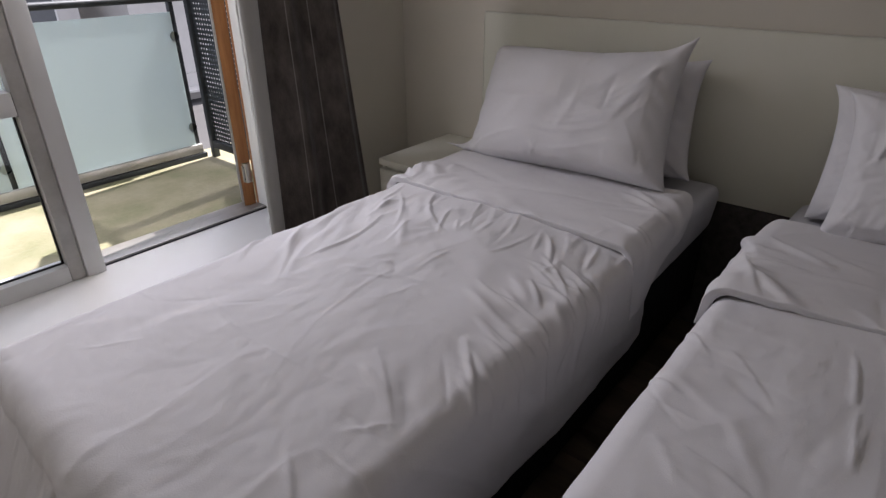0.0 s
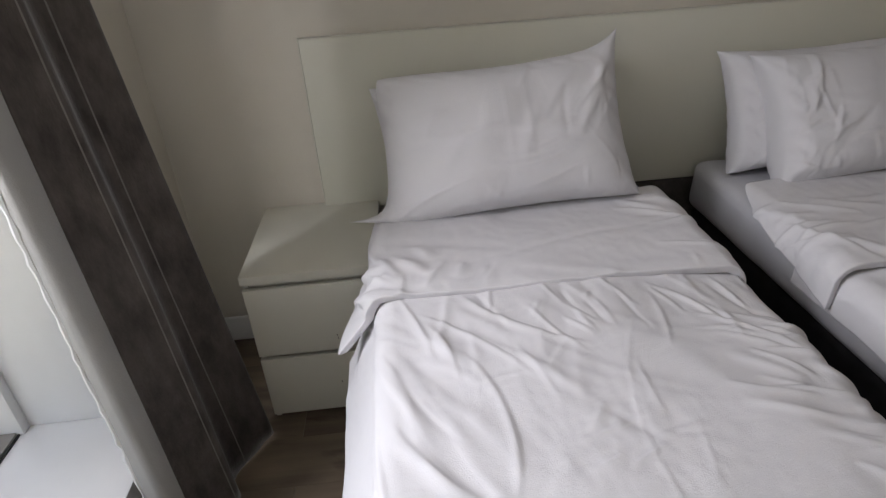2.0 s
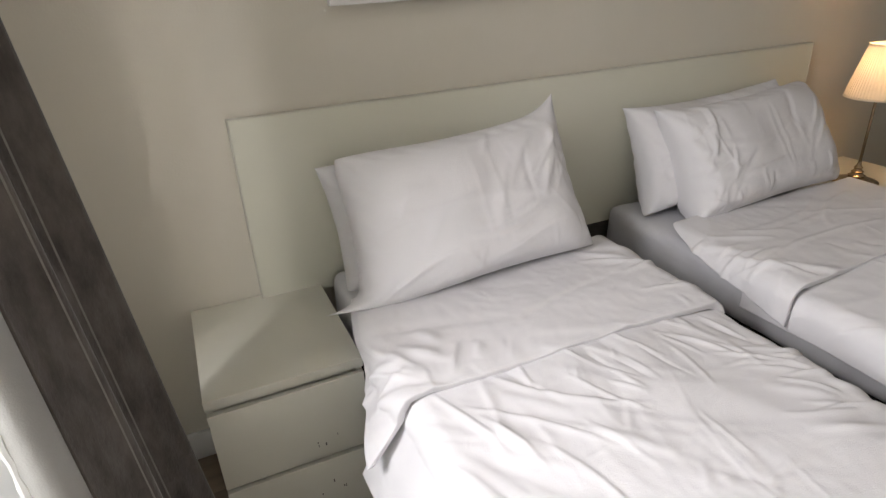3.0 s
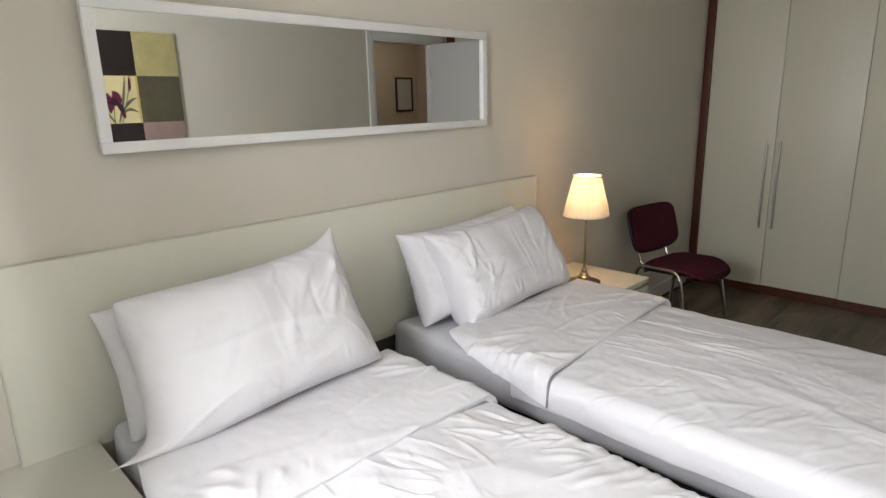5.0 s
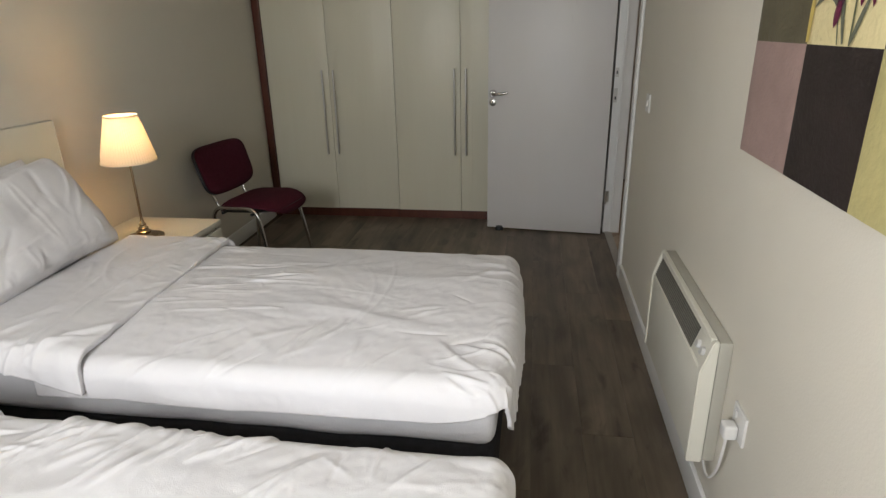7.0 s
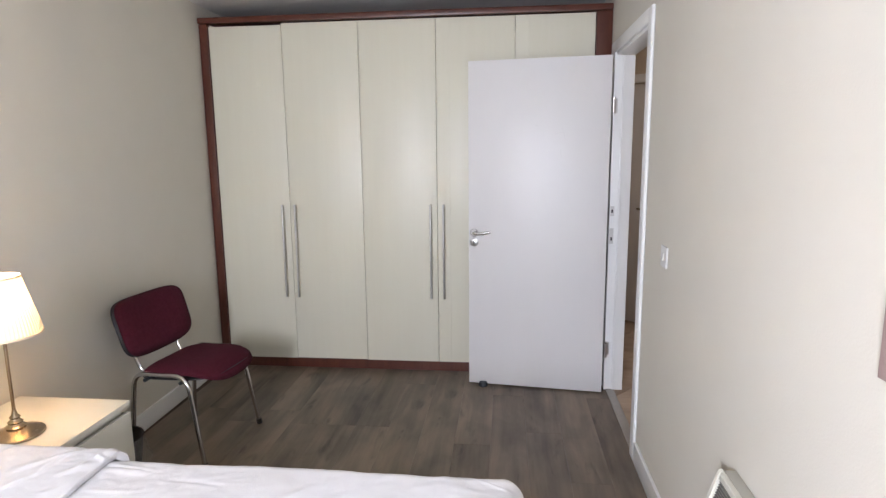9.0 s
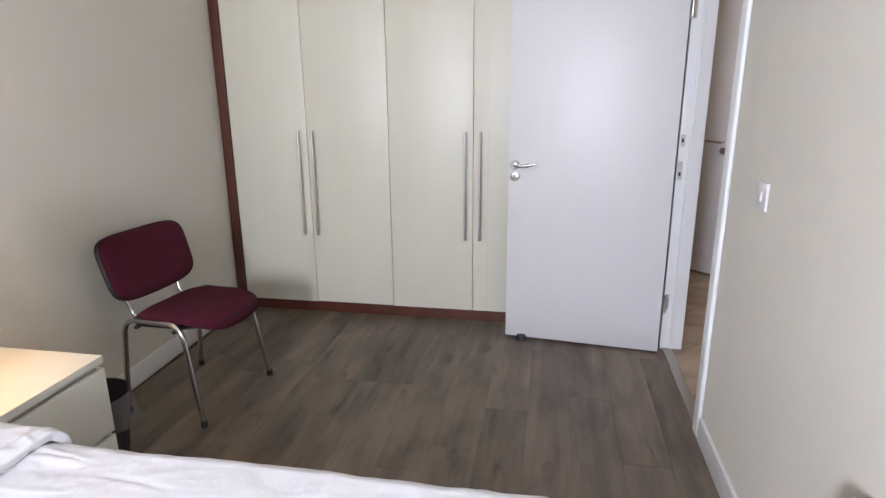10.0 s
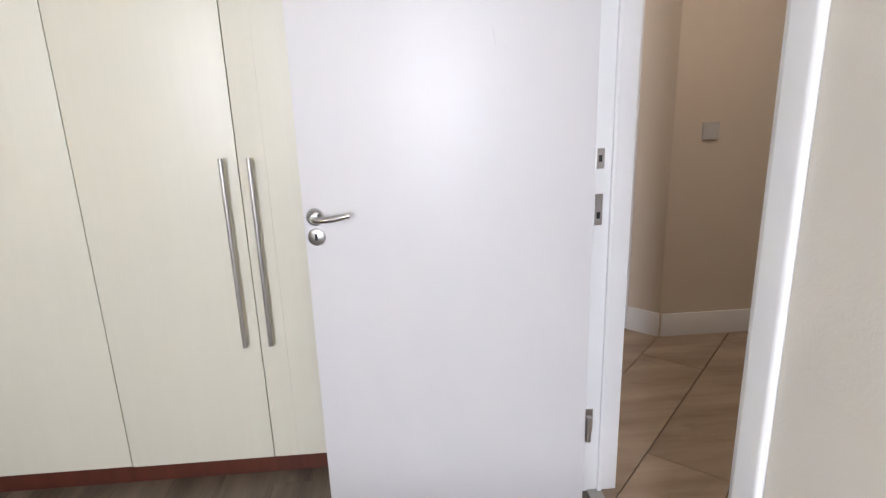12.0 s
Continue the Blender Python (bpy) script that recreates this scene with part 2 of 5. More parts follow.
bb.inputs["Emission Color"].default_value = (1.0, 0.67, 0.36, 1)
bb.inputs["Emission Strength"].default_value = 4.0


# glow of the unseen lamp that is added to brighten the hall
HALLGLOW = bpy.data.materials.new("hall_fill_glow")
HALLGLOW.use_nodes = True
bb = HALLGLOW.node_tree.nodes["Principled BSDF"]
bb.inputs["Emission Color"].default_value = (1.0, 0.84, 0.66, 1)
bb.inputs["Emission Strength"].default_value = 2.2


# ---- building helpers ----
def thing(name, base, label, category, group="", kind=""):
    e = new(name)
    e.empty_display_size = 0.05
    e.location = base
    return tagged(e, label, category, group, kind)


def origin(ob):
    p = Vector((0, 0, 0))
    while ob:
        p += ob.location
        ob = ob.parent
    return p


def part(name, bm, mat, parent=None, label="", smooth=False, kind=""):
    """One mesh object from a bmesh in world places, under a thing or a part."""
    if parent:
        bmesh.ops.translate(bm, vec=-origin(parent), verts=bm.verts)
    me = bpy.data.meshes.new(name)
    bm.to_mesh(me)
    bm.free()
    if smooth:
        me.shade_smooth()
        if smooth != 'all':
            me.set_sharp_from_angle(angle=radians(40))
    for mm in (mat if isinstance(mat, (list, tuple)) else [mat]):
        me.materials.append(mm)
    ob = new(name, me)
    if parent:
        ob.parent = parent
    return tagged(ob, label, kind=kind)


def box(x0, x1, y0, y1, z0, z1, bevel=0.0, bm=None, seg=2):
    bm = bm or bmesh.new()
    x0, x1, y0, y1, z0, z1 = min(x0, x1), max(x0, x1), min(y0, y1), max(y0, y1), min(z0, z1), max(z0, z1)
    r = bmesh.ops.create_cube(bm, size=1.0)
    vs = r["verts"]
    for v in vs:
        v.co = Vector(((x0 + x1) / 2 + v.co.x * (x1 - x0), (y0 + y1) / 2 + v.co.y * (y1 - y0), (z0 + z1) / 2 + v.co.z * (z1 - z0)))
    if bevel:
        es = list({e for v in vs for e in v.link_edges})
        bmesh.ops.bevel(bm, geom=es, offset=bevel, segments=seg, affect='EDGES', profile=0.6)
    return bm


def turned(bm, m):
    bmesh.ops.transform(bm, matrix=m, verts=bm.verts)
    return bm


def tube(points, radius, bm=None, n=10, closed=False):
    """A round bar along a line of points."""
    bm = bm or bmesh.new()
    pts = [Vector(p) for p in points]
    rings = []
    up = None
    for i, p in enumerate(pts):
        a = pts[max(i - 1, 0)]
        c = pts[min(i + 1, len(pts) - 1)]
        d = (c - a).normalized()
        if up is None:
            up = d.orthogonal().normalized()
        up = (up - d * up.dot(d)).normalized()
        side = d.cross(up)
        rr = radius[i] if isinstance(radius, (list, tuple)) else radius
        rings.append([bm.verts.new(p + (up * math.cos(k * math.tau / n) + side * math.sin(k * math.tau / n)) * rr) for k in range(n)])
    for a, c in zip(rings, rings[1:]):
        for k in range(n):
            bm.faces.new((a[k], a[(k + 1) % n], c[(k + 1) % n], c[k]))
    bm.faces.new(rings[0][::-1])
    bm.faces.new(rings[-1])
    bmesh.ops.recalc_face_normals(bm, faces=bm.faces)
    return bm


def rounded(points, r=0.04, n=5):
    """The same line with its corners rounded."""
    pts = [Vector(p) for p in points]
    out = [pts[0]]
    for a, b, c in zip(pts, pts[1:], pts[2:]):
        p, q = b + (a - b).normalized() * min(r, (a - b).length / 2), b + (c - b).normalized() * min(r, (c - b).length / 2)
        for k in range(n + 1):
            t = k / n
            out.append(p * (1 - t) ** 2 + b * 2 * t * (1 - t) + q * t * t)
    return out + [pts[-1]]


def lathe(profile, centre, n=32, bm=None, wave=0.0, waves=0):
    """A turned shape: rows of radius and height round a vertical line."""
    bm = bm or bmesh.new()
    c = Vector(centre)
    rings = []
    for r, z in profile:
        rings.append([bm.verts.new(c + Vector((math.cos(k * math.tau / n), math.sin(k * math.tau / n), 0)) * (r * (1 + (wave if k % 2 else -wave))) + Vector((0, 0, z))) for k in range(n)])
    for a, b in zip(rings, rings[1:]):
        for k in range(n):
            bm.faces.new((a[k], a[(k + 1) % n], b[(k + 1) % n], b[k]))
    return bm


def grid(fn, nu, nv, bm=None):
    """A sheet whose corners fn(u, v) gives for u and v from 0 to 1."""
    bm = bm or bmesh.new()
    vs = [[bm.verts.new(fn(i / nu, j / nv)) for j in range(nv + 1)] for i in range(nu + 1)]
    for i in range(nu):
        for j in range(nv):
            bm.faces.new((vs[i][j], vs[i + 1][j], vs[i + 1][j + 1], vs[i][j + 1]))
    return bm


def thick(ob, t, offset=-1.0):
    s = ob.modifiers.new("thickness", 'SOLIDIFY')
    s.thickness, s.offset = t, offset
    return ob


def structure(name, bm, mat, label, category, smooth=False):
    ob = part(name, bm, mat, None, label, smooth)
    return tagged(ob, label, category, kind="structure")


# ---- setting: bedroom ----
W, Y0, Y1, H = 2.615, -0.28, 5.40, 2.48
WT = 0.095                       # thin partition to the hall
YG = -0.68
SILL = 0.195


def west_x(y):
    """The wall behind the beds runs slightly out of square past the lamp."""
    return -0.055 * max(0.0, y - 2.6) / 2.2


bm = box(-0.25, 0, -0.78, 2.6, -0.1, H)
b2 = box(-0.25, 0, 2.6, Y1, -0.1, H)
for v in b2.verts:
    if v.co.x > -0.1:
        v.co.x = west_x(v.co.y)
me_tmp = bpy.data.meshes.new("tmp")
b2.to_mesh(me_tmp)
bm.from_mesh(me_tmp)
b2.free()
bpy.data.meshes.remove(me_tmp)
structure("wall_west", bm, WALL, "plain warm grey painted wall behind the beds", "wall")
bm = box(W, W + WT, -0.78, 3.755, -0.1, H)
box(W, W + WT, 4.605, Y1, -0.1, H, bm=bm)
box(W, W + WT, 3.755, 4.605, 2.075, H, bm=bm)
structure("wall_east", bm, WALL, "plain warm grey painted wall with a doorway", "wall")
bm = box(0, 0.585, -0.78, Y0, -0.1, H)
box(2.45, W, -0.78, Y0, -0.1, H, bm=bm)
box(0.585, 2.45, -0.78, Y0, 2.12, H, bm=bm)
structure("wall_south", bm, WALL, "painted outer wall around the balcony door and window", "wall")
structure("wall_north", box(-0.25, W + WT, Y1, Y1 + 0.1, -0.1, H), WALL, "plain wall behind the fitted wardrobe", "wall")
structure("ceiling", box(-0.25, W + WT, -0.78, Y1 + 0.1, H, H + 0.1), CEIL, "plain white painted ceiling", "ceiling")
bm = box(0.587, 2.448, -0.74, Y0 + 0.012, -0.05, SILL, 0.006)
structure("window_sill", bm, SILLP, "deep white painted raised sill under the balcony door", "window sill", True)
bm = box(0.587, 2.448, Y0 + 0.012, Y0 + 0.026, 0.0, 0.085, 0.004)
structure("baseboard", bm, WHITE, "white painted skirting under the raised sill", "skirting", True)
# painted reveals of the opening
structure("trim", box(0.586, 0.600, YG - 0.04, Y0 - 0.001, SILL, 2.118, 0.003), WHITE, "white painted reveal beside the balcony door", "trim", True)


def skirting(name, x0, x1, y0, y1, label="white painted skirting board along the wall"):
    bm = box(x0, x1, y0, y1, 0.0, 0.105, 0.005)
    return structure(name, bm, WHITE, label, "skirting", True)


bm = box(0.0005, 0.016, Y0, 2.6, 0.0, 0.105, 0.005)
structure("baseboard_west", bm, WHITE, "white painted skirting board along the wall", "skirting", True)
bm = box(0.0005, 0.016, 2.601, 4.745, 0.0, 0.105, 0.005)
for v in bm.verts:
    v.co.x += west_x(v.co.y)
structure("baseboard_west_far", bm, WHITE, "white painted skirting board along the wall", "skirting", True)
skirting("baseboard_east", W - 0.016, W - 0.0005, Y0, 3.674)

# ---- setting: hall ----
HX, HY = 4.05, 5.757
floor_h = structure("hall_floor", box(W + 0.04, HX, 3.1, 6.8, -0.1, -0.012), GROUT, "wood-effect porcelain plank tiles laid at an angle", "floor")
structure("hall_wall_east", box(HX, HX + 0.1, 3.0, 6.9, -0.1, H), HALLWALL, "plain tan painted hall wall", "wall")
structure("hall_wall_south", box(W + WT, HX, 3.0, 3.1, -0.1, H), HALLWALL, "plain tan painted hall wall", "wall")
structure("hall_ceiling", box(W + WT, HX + 0.1, 3.0, 6.9, H, H + 0.1), CEIL, "plain white hall ceiling", "ceiling")
structure("hall_wall_north", box(3.393, HX, HY, HY + 0.1, -0.1, H), HALLWALL, "plain tan painted hall wall with a socket plate", "wall")
structure("hall_wall_west", box(W + 0.005, W + WT, Y1 + 0.1, 6.8, -0.1, H), HALLWALL, "plain tan painted hall wall", "wall")
DIAG = pose(3.393, HY, 0, 0, 0, 180 - 44)
bm = turned(box(0, 0.25, -0.1, 0, -0.1, H), DIAG)
turned(b2 := box(1.03, 1.4, -0.1, 0, -0.1, H), DIAG)
me_tmp = bpy.data.meshes.new("tmp")
b2.to_mesh(me_tmp)
bm.from_mesh(me_tmp)
b2.free()
b3 = turned(box(0.25, 1.03, -0.1, 0, 2.05, H), DIAG)
me_tmp.clear_geometry()
b3.to_mesh(me_tmp)
bm.from_mesh(me_tmp)
b3.free()
bpy.data.meshes.remove(me_tmp)
structure("hall_wall_angled", bm, HALLWALL, "angled tan hall wall holding a white door", "wall")
# added out of view so that no sky light leaks past the leaf
structure("hall_door_backing", turned(box(-0.1, 1.7, -0.32, -0.2, -0.1, H), DIAG), HALLWALL, "unseen backing added behind the hall door to block sky light", "wall")
hd = thing("door_2", (*(DIAG @ Vector((0.5, 0, 0))).xy, 0), "closed white interior door across the hall", "door", kind="structure")
part("leaf", turned(box(0.254, 1.026, -0.055, -0.02, 0.01, 2.045, 0.003), DIAG), DOORP, hd, smooth=True)
for a, b in ((0.177, 0.247), (1.033, 1.103)):
    part("architrave", turned(box(a, b, 0.0, 0.02, 0, 2.05, 0.005), DIAG), WHITE, hd, smooth=True)
part("architrave", turned(box(0.177, 1.103, 0.0, 0.02, 2.052, 2.12, 0.005), DIAG), WHITE, hd, smooth=True)
bm = tube(rounded([(0.305, -0.02, 1.01), (0.305, 0.035, 1.01), (0.415, 0.04, 1.015)], 0.02), 0.009)
part("door_handle", turned(bm, DIAG), CHROME, hd, "chrome lever handle", True)
bm = turned(lathe([(0.0, 0.008), (0.024, 0.008), (0.026, 0.0)], (0, 0, 0), 24), DIAG @ pose(0.305, -0.019, 0.945, -90, 0, 0))
part("keyhole_plate", bm, CHROME, hd, smooth=True)
structure("hall_baseboard", box(3.40, HX, HY - 0.016, HY - 0.0005, -0.01, 0.125, 0.005), WHITE, "white painted hall skirting board", "skirting", True)
structure("hall_baseboard_angled", turned(box(0.0, 0.176, 0.0005, 0.016, -0.01, 0.13, 0.004), DIAG), WHITE, "white painted hall skirting board", "skirting", True)
# added lamp out of view; the hall's real source is unknown
hl = thing("hall_fill_light", (3.35, 4.75, H - 0.08), "unseen round ceiling light added to brighten the hall", "ceiling light")
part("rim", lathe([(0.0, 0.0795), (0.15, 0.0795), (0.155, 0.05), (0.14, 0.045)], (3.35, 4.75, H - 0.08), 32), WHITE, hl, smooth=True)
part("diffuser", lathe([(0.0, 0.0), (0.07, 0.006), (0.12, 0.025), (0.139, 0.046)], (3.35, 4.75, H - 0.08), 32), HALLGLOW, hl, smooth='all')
hp = thing("framed_picture", (HX, 5.51, 1.36), "black framed pale print on the hall wall", "picture")
bm = bmesh.new()
for a in ((5.36, 5.66, 1.37, 1.392), (5.36, 5.66, 1.778, 1.80), (5.36, 5.382, 1.392, 1.778), (5.638, 5.66, 1.392, 1.778)):
    box(HX - 0.022, HX - 0.002, *a, 0.002, bm)
part("frame", bm, BLACK, hp)
part("print", box(HX - 0.012, HX - 0.004, 5.382, 5.638, 1.392, 1.778), PALE, hp)
sk = thing("socket_plate", (3.584, HY, 1.05), "white plastic plate on the hall wall", "socket")
part("plate", box(3.542, 3.627, HY - 0.01, HY - 0.0005, 1.05, 1.135, 0.003), MOTTLED, sk, smooth=True)
for dx in (-0.03, 0.03):
    part("screw", turned(lathe([(0, 0.001), (0.003, 0.0)], (0, 0, 0), 8), pose(3.5845 + dx, HY - 0.0105, 1.0925, 90, 0, 0)), STEEL, sk)

# ---- door of the bedroom, standing open ----
d1 = thing("door_1", (2.578, 4.51, 0), "white flush interior door standing wide open before the wardrobe", "door", kind="structure")
DM = pose(2.578, 4.497, 0, 0, 0, 180 - 6.87)     # local x runs from the hinges to the handle, local -y is the back
part("leaf", turned(box(0.004, 0.847, -0.042, 0, 0.010, 2.050, 0.0025), DM), DOORP, d1, smooth=True)
bm = tube(rounded([(0.812, -0.005, 1.005), (0.812, 0.045, 1.005), (0.757, 0.051, 1.006), (0.700, 0.049, 1.018)], 0.02), [0.010] * 13 + [0.008])
h = part("door_handle", turned(bm, DM), CHROME, d1, "chrome lever handle", True)
part("rose", turned(lathe([(0.0, 0.010), (0.022, 0.010), (0.026, 0.006), (0.027, 0.0)], (0, 0, 0), 28), DM @ pose(0.812, 0.0, 1.005, -90, 0, 0)), CHROME, h, smooth=True)
kp = part("keyhole_plate", turned(lathe([(0.0, 0.007), (0.021, 0.007), (0.026, 0.004), (0.027, 0.0)], (0, 0, 0), 28), DM @ pose(0.812, 0.0, 0.945, -90, 0, 0)), STEEL, d1, smooth=True)
part("keyhole", turned(box(0.808, 0.816, 0.0072, 0.0085, 0.936, 0.956, 0.0005), DM), BLACK, kp)
part("latch_bolt", turned(box(0.841, 0.8485, -0.03, -0.012, 0.985, 1.01, 0.001), DM), STEEL, d1)
for z in (0.28, 1.77):
    hg = part("hinge", tube([(2.590, 4.512, z - 0.045), (2.590, 4.512, z + 0.045)], 0.009), STEEL, d1, smooth=True)
    part("hinge_leaf", box(2.590, 2.622, 4.5645, 4.5665, z - 0.045, z + 0.04, 0.0008), STEEL, hg)
for sx, sz, sw, sh, turn in ((0.27, 1.61, 0.004, 0.075, 14), (0.30, 1.615, 0.045, 0.003, 10), (0.285, 1.49, 0.003, 0.05, 8), (0.43, 1.66, 0.022, 0.004, -12)):
    sm = turned(box(-sw / 2, sw / 2, -0.0002, 0.0005, -sh / 2, sh / 2), DM @ pose(sx, 0.0, sz, 0, turn, 0))
    part("rub_mark", sm, DOORMARK, d1, "faint grey rub mark")
bm = lathe([(0.0, 0.028), (0.024, 0.026), (0.03, 0.012), (0.03, 0.0)], (1.83, 4.572, 0.0), 20)
ds = part("door_stop", bm, DARKMET, None, "", True)
tagged(ds, "small dark rubber door stop on the floor under the door", "door stop")
fr = thing("door_frame", (W, 4.08, 0), "white painted door frame with architraves around the bedroom doorway", "door frame", kind="structure")
part("jamb", box(2.597, W + WT + 0.004, 4.567, 4.604, 0, 2.074, 0.003), WHITE, fr, smooth=True)
part("jamb", box(W - 0.006, W + WT + 0.006, 3.756, 3.776, 0, 2.074, 0.003), WHITE, fr, smooth=True)
part("lintel", box(W - 0.006, W + WT + 0.004, 3.777, 4.566, 2.055, 2.074, 0.003), WHITE, fr, smooth=True)
part("stop_bead", box(W + 0.030, W + 0.044, 4.552, 4.5665, 0, 2.054, 0.002), WHITE, fr, smooth=True)
part("stop_bead", box(W + 0.030, W + 0.044, 3.7765, 3.790, 0, 2.054, 0.002), WHITE, fr, smooth=True)
part("architrave", box(W - 0.018, W - 0.0005, 3.682, 3.755, 0, 2.14, 0.011, seg=4), WHITE, fr, smooth=True)
part("architrave", box(W - 0.018, W - 0.0005, 3.7555, 4.70, 2.0755, 2.14, 0.006), WHITE, fr, smooth=True)
part("architrave", box(W - 0.018, W - 0.0005, 4.6045, 4.70, 0, 2.075, 0.006), WHITE, fr, smooth=True)
part("architrave", box(W + WT + 0.0065, W + WT + 0.02, 3.69, 3.755, 0, 2.14, 0.006), WHITE, fr, smooth=True)
for z0, z1 in ((0.945, 1.04), (1.115, 1.175)):
    sp = part("strike_plate", box(2.600, 2.624, 4.5645, 4.567, z0, z1, 0.0008), STEEL, fr)
    part("slot", box(2.607, 2.617, 4.5635, 4.5643, z0 + 0.02, z0 + 0.04), BLACK, sp)
tb = part("threshold_strip", box(W - 0.005, W + 0.045, 3.777, 4.5655, 0.0, 0.008, 0.003), THRESH)
tagged(tb, "worn grey metal threshold strip in the doorway", "threshold", kind="structure")

# ---- fitted wardrobe ----
YW = 4.800
wd = thing("wardrobe", (1.3, 5.07, 0), "cream lacquered fitted wardrobe with mahogany surround and long steel bar handles", "wardrobe")
part("surround_post", box(-0.05, 0.004, YW - 0.018, 5.36, 0, 2.353, 0.003), MAHOG, wd, smooth=True)
part("surround_post", box(2.517, W - 0.002, YW - 0.018, 5.36, 0, 2.353, 0.003), MAHOG, wd, smooth=True)
bm = box(-0.05, W - 0.002, YW - 0.035, YW + 0.03, 2.355, 2.392, 0.006)
part("cornice", bm, MAHOG, wd, smooth=True)
part("top_panel", box(0.004, 2.515, YW + 0.031, 5.36, 2.356, 2.37), MAHOG, wd)
part("plinth", box(0.004, 2.515, YW + 0.012, YW + 0.03, 0.0, 0.066, 0.002), MAHOG, wd)
part("back_panel", box(0.004, 2.515, 5.335, 5.36, 0.02, 2.35), CREAM, wd)
SEAMS = (0.006, 0.502, 1.011, 1.516, 2.020, 2.515)
for i in range(5):
    a, b = SEAMS[i] + 0.0013, SEAMS[i + 1] - 0.0013
    top = 2.338 if i == 0 else 2.348
    lf = part("door", box(a, b, YW, YW + 0.02, 0.070 + 0.003 * (i == 1), top, 0.0025), CREAM, wd, smooth=True)
    if i in (3, 4):
        # raised line shaped to imitate the faint shadow of the door edges
        part("shade_line", box(a + 0.083, a + 0.0865, YW - 0.0012, YW + 0.001, 0.075, top - 0.004, 0.0005), CREAM, lf)
    hx = {0: b - 0.043, 1: a + 0.042, 2: b - 0.042, 3: a + 0.042, 4: b - 0.045}[i]
    hb = part("handle", tube([(hx, YW - 0.034, 0.527), (hx, YW - 0.034, 1.166)], 0.0075, n=12), STEEL, lf, "long brushed steel bar handle", True)
bm = box(0.004, 0.02, YW + 0.022, 5.33, 0.066, 2.35)
part("side_panel", bm, CREAM, wd)

# ---- headboard and mirror ----
hb = thing("headboard", (0.0, 1.38, 0.53), "long plain cream headboard panel fixed along the wall", "headboard")
part("panel", box(0.002, 0.0285, 0.2155, 2.5605, 0.53, 1.1085, 0.0015), HEADB, hb, smooth=True)
part("edge_strip", box(0.002, 0.030, 0.212, 2.564, 1.109, 1.1125, 0.0012), NSWHITE, hb, smooth=True)
for y in (0.212, 2.561):
    part("edge_strip", box(0.002, 0.030, y, y + 0.003, 0.53, 1.1085, 0.001), NSWHITE, hb)
# thin dark sheet in place of the shaded wall between the beds
pk = part("wall_shade_panel", box(0.0175, 0.027, 0.46, 2.5, 0.001, 0.527, 0.002), WALLSHADE, None, "", True)
tagged(pk, "dark sheet painting the shade on the wall below the headboard", "panel")
mi = thing("wall_mirror", (0.0, 1.35, 1.385), "long low wall mirror in a white painted frame", "mirror")
MM = pose(0.0215, 1.35, 0, 0, 0, 1.25) @ pose(0, -1.35, 0)      # it hangs slightly out of parallel with the wall
for a in ((0.53, 2.178, 1.385, 1.416), (0.53, 2.178, 1.768, 1.799), (0.53, 0.561, 1.416, 1.768), (2.147, 2.178, 1.416, 1.768)):
    part("frame_rail", turned(box(0.0, 0.024, *a, 0.004), MM), WHITE, mi, smooth=True)
part("mirror_glass", turned(box(0.002, 0.0125, 0.561, 2.147, 1.416, 1.768), MM), MIRROR, mi)


# ---- beds ----
def fbm(x, y, z=0.0, o=4):
    return noise.fractal((x, y, z), 0.55, 2.1, o)


def ridge(x, y, z):
    """Sharp creases, 0 to 1."""
    n = noise.noise((x, y, z))
    return max(0.0, 1 - abs(n) * 3.2) ** 2


def crumple(x, y, seed, strength=1.0):
    wx, wy = x + 0.16 * noise.noise((x * 2.1, y * 2.1, seed)), y + 0.16 * noise.noise((x * 2.1, y * 2.1, seed + 9))
    h = 0.010 * fbm(x * 1.8, y * 2.2, seed, 2)
    h += 0.0050 * ridge(wx * 1.9 + wy * 1.1, wy * 4.2 - wx * 0.8, seed + 3) * (0.5 + noise.noise((x * 1.6, y * 1.6, seed + 5)))
    h += 0.0030 * fbm(wx * 7, wy * 9, seed + 2, 3)
    return h * strength


def crease_list(seed, regions, gain=1.0):
    """Random folds. A region: how many, u range, v range, angle and spread in degrees, lengths, widths, heights."""
    rn = random.Random(seed)
    out = []
    for n, us, vs, ang, spread, ls, ws, hs in regions:
        for _ in range(n):
            an = radians(ang + rn.uniform(-spread, spread))
            out.append((rn.uniform(*us), rn.uniform(*vs), math.cos(an), math.sin(an), rn.uniform(*ls) / 2, rn.uniform(*ws), rn.uniform(*hs) * gain * rn.choice((1, 1, 1, -0.7)), rn.uniform(-1.2, 1.2), rn.choice((0.45, 1.6))))
    return out


def folds(creases, u, v):
    h = 0.0
    for cu_, cv, ca, sa, ln, w, hh, bend, skew in creases:
        du, dv = u - cu_, v - cv
        s = du * ca + dv * sa
        if abs(s) > ln:
            continue
        d = -du * sa + dv * ca + bend * s * s
        w2 = w * (skew if d > 0 else 1.0)
        if abs(d) > 3 * w2:
            continue
        h += hh * math.exp(-(d / w2) ** 2) * (1 - (s / ln) ** 2)
    return h


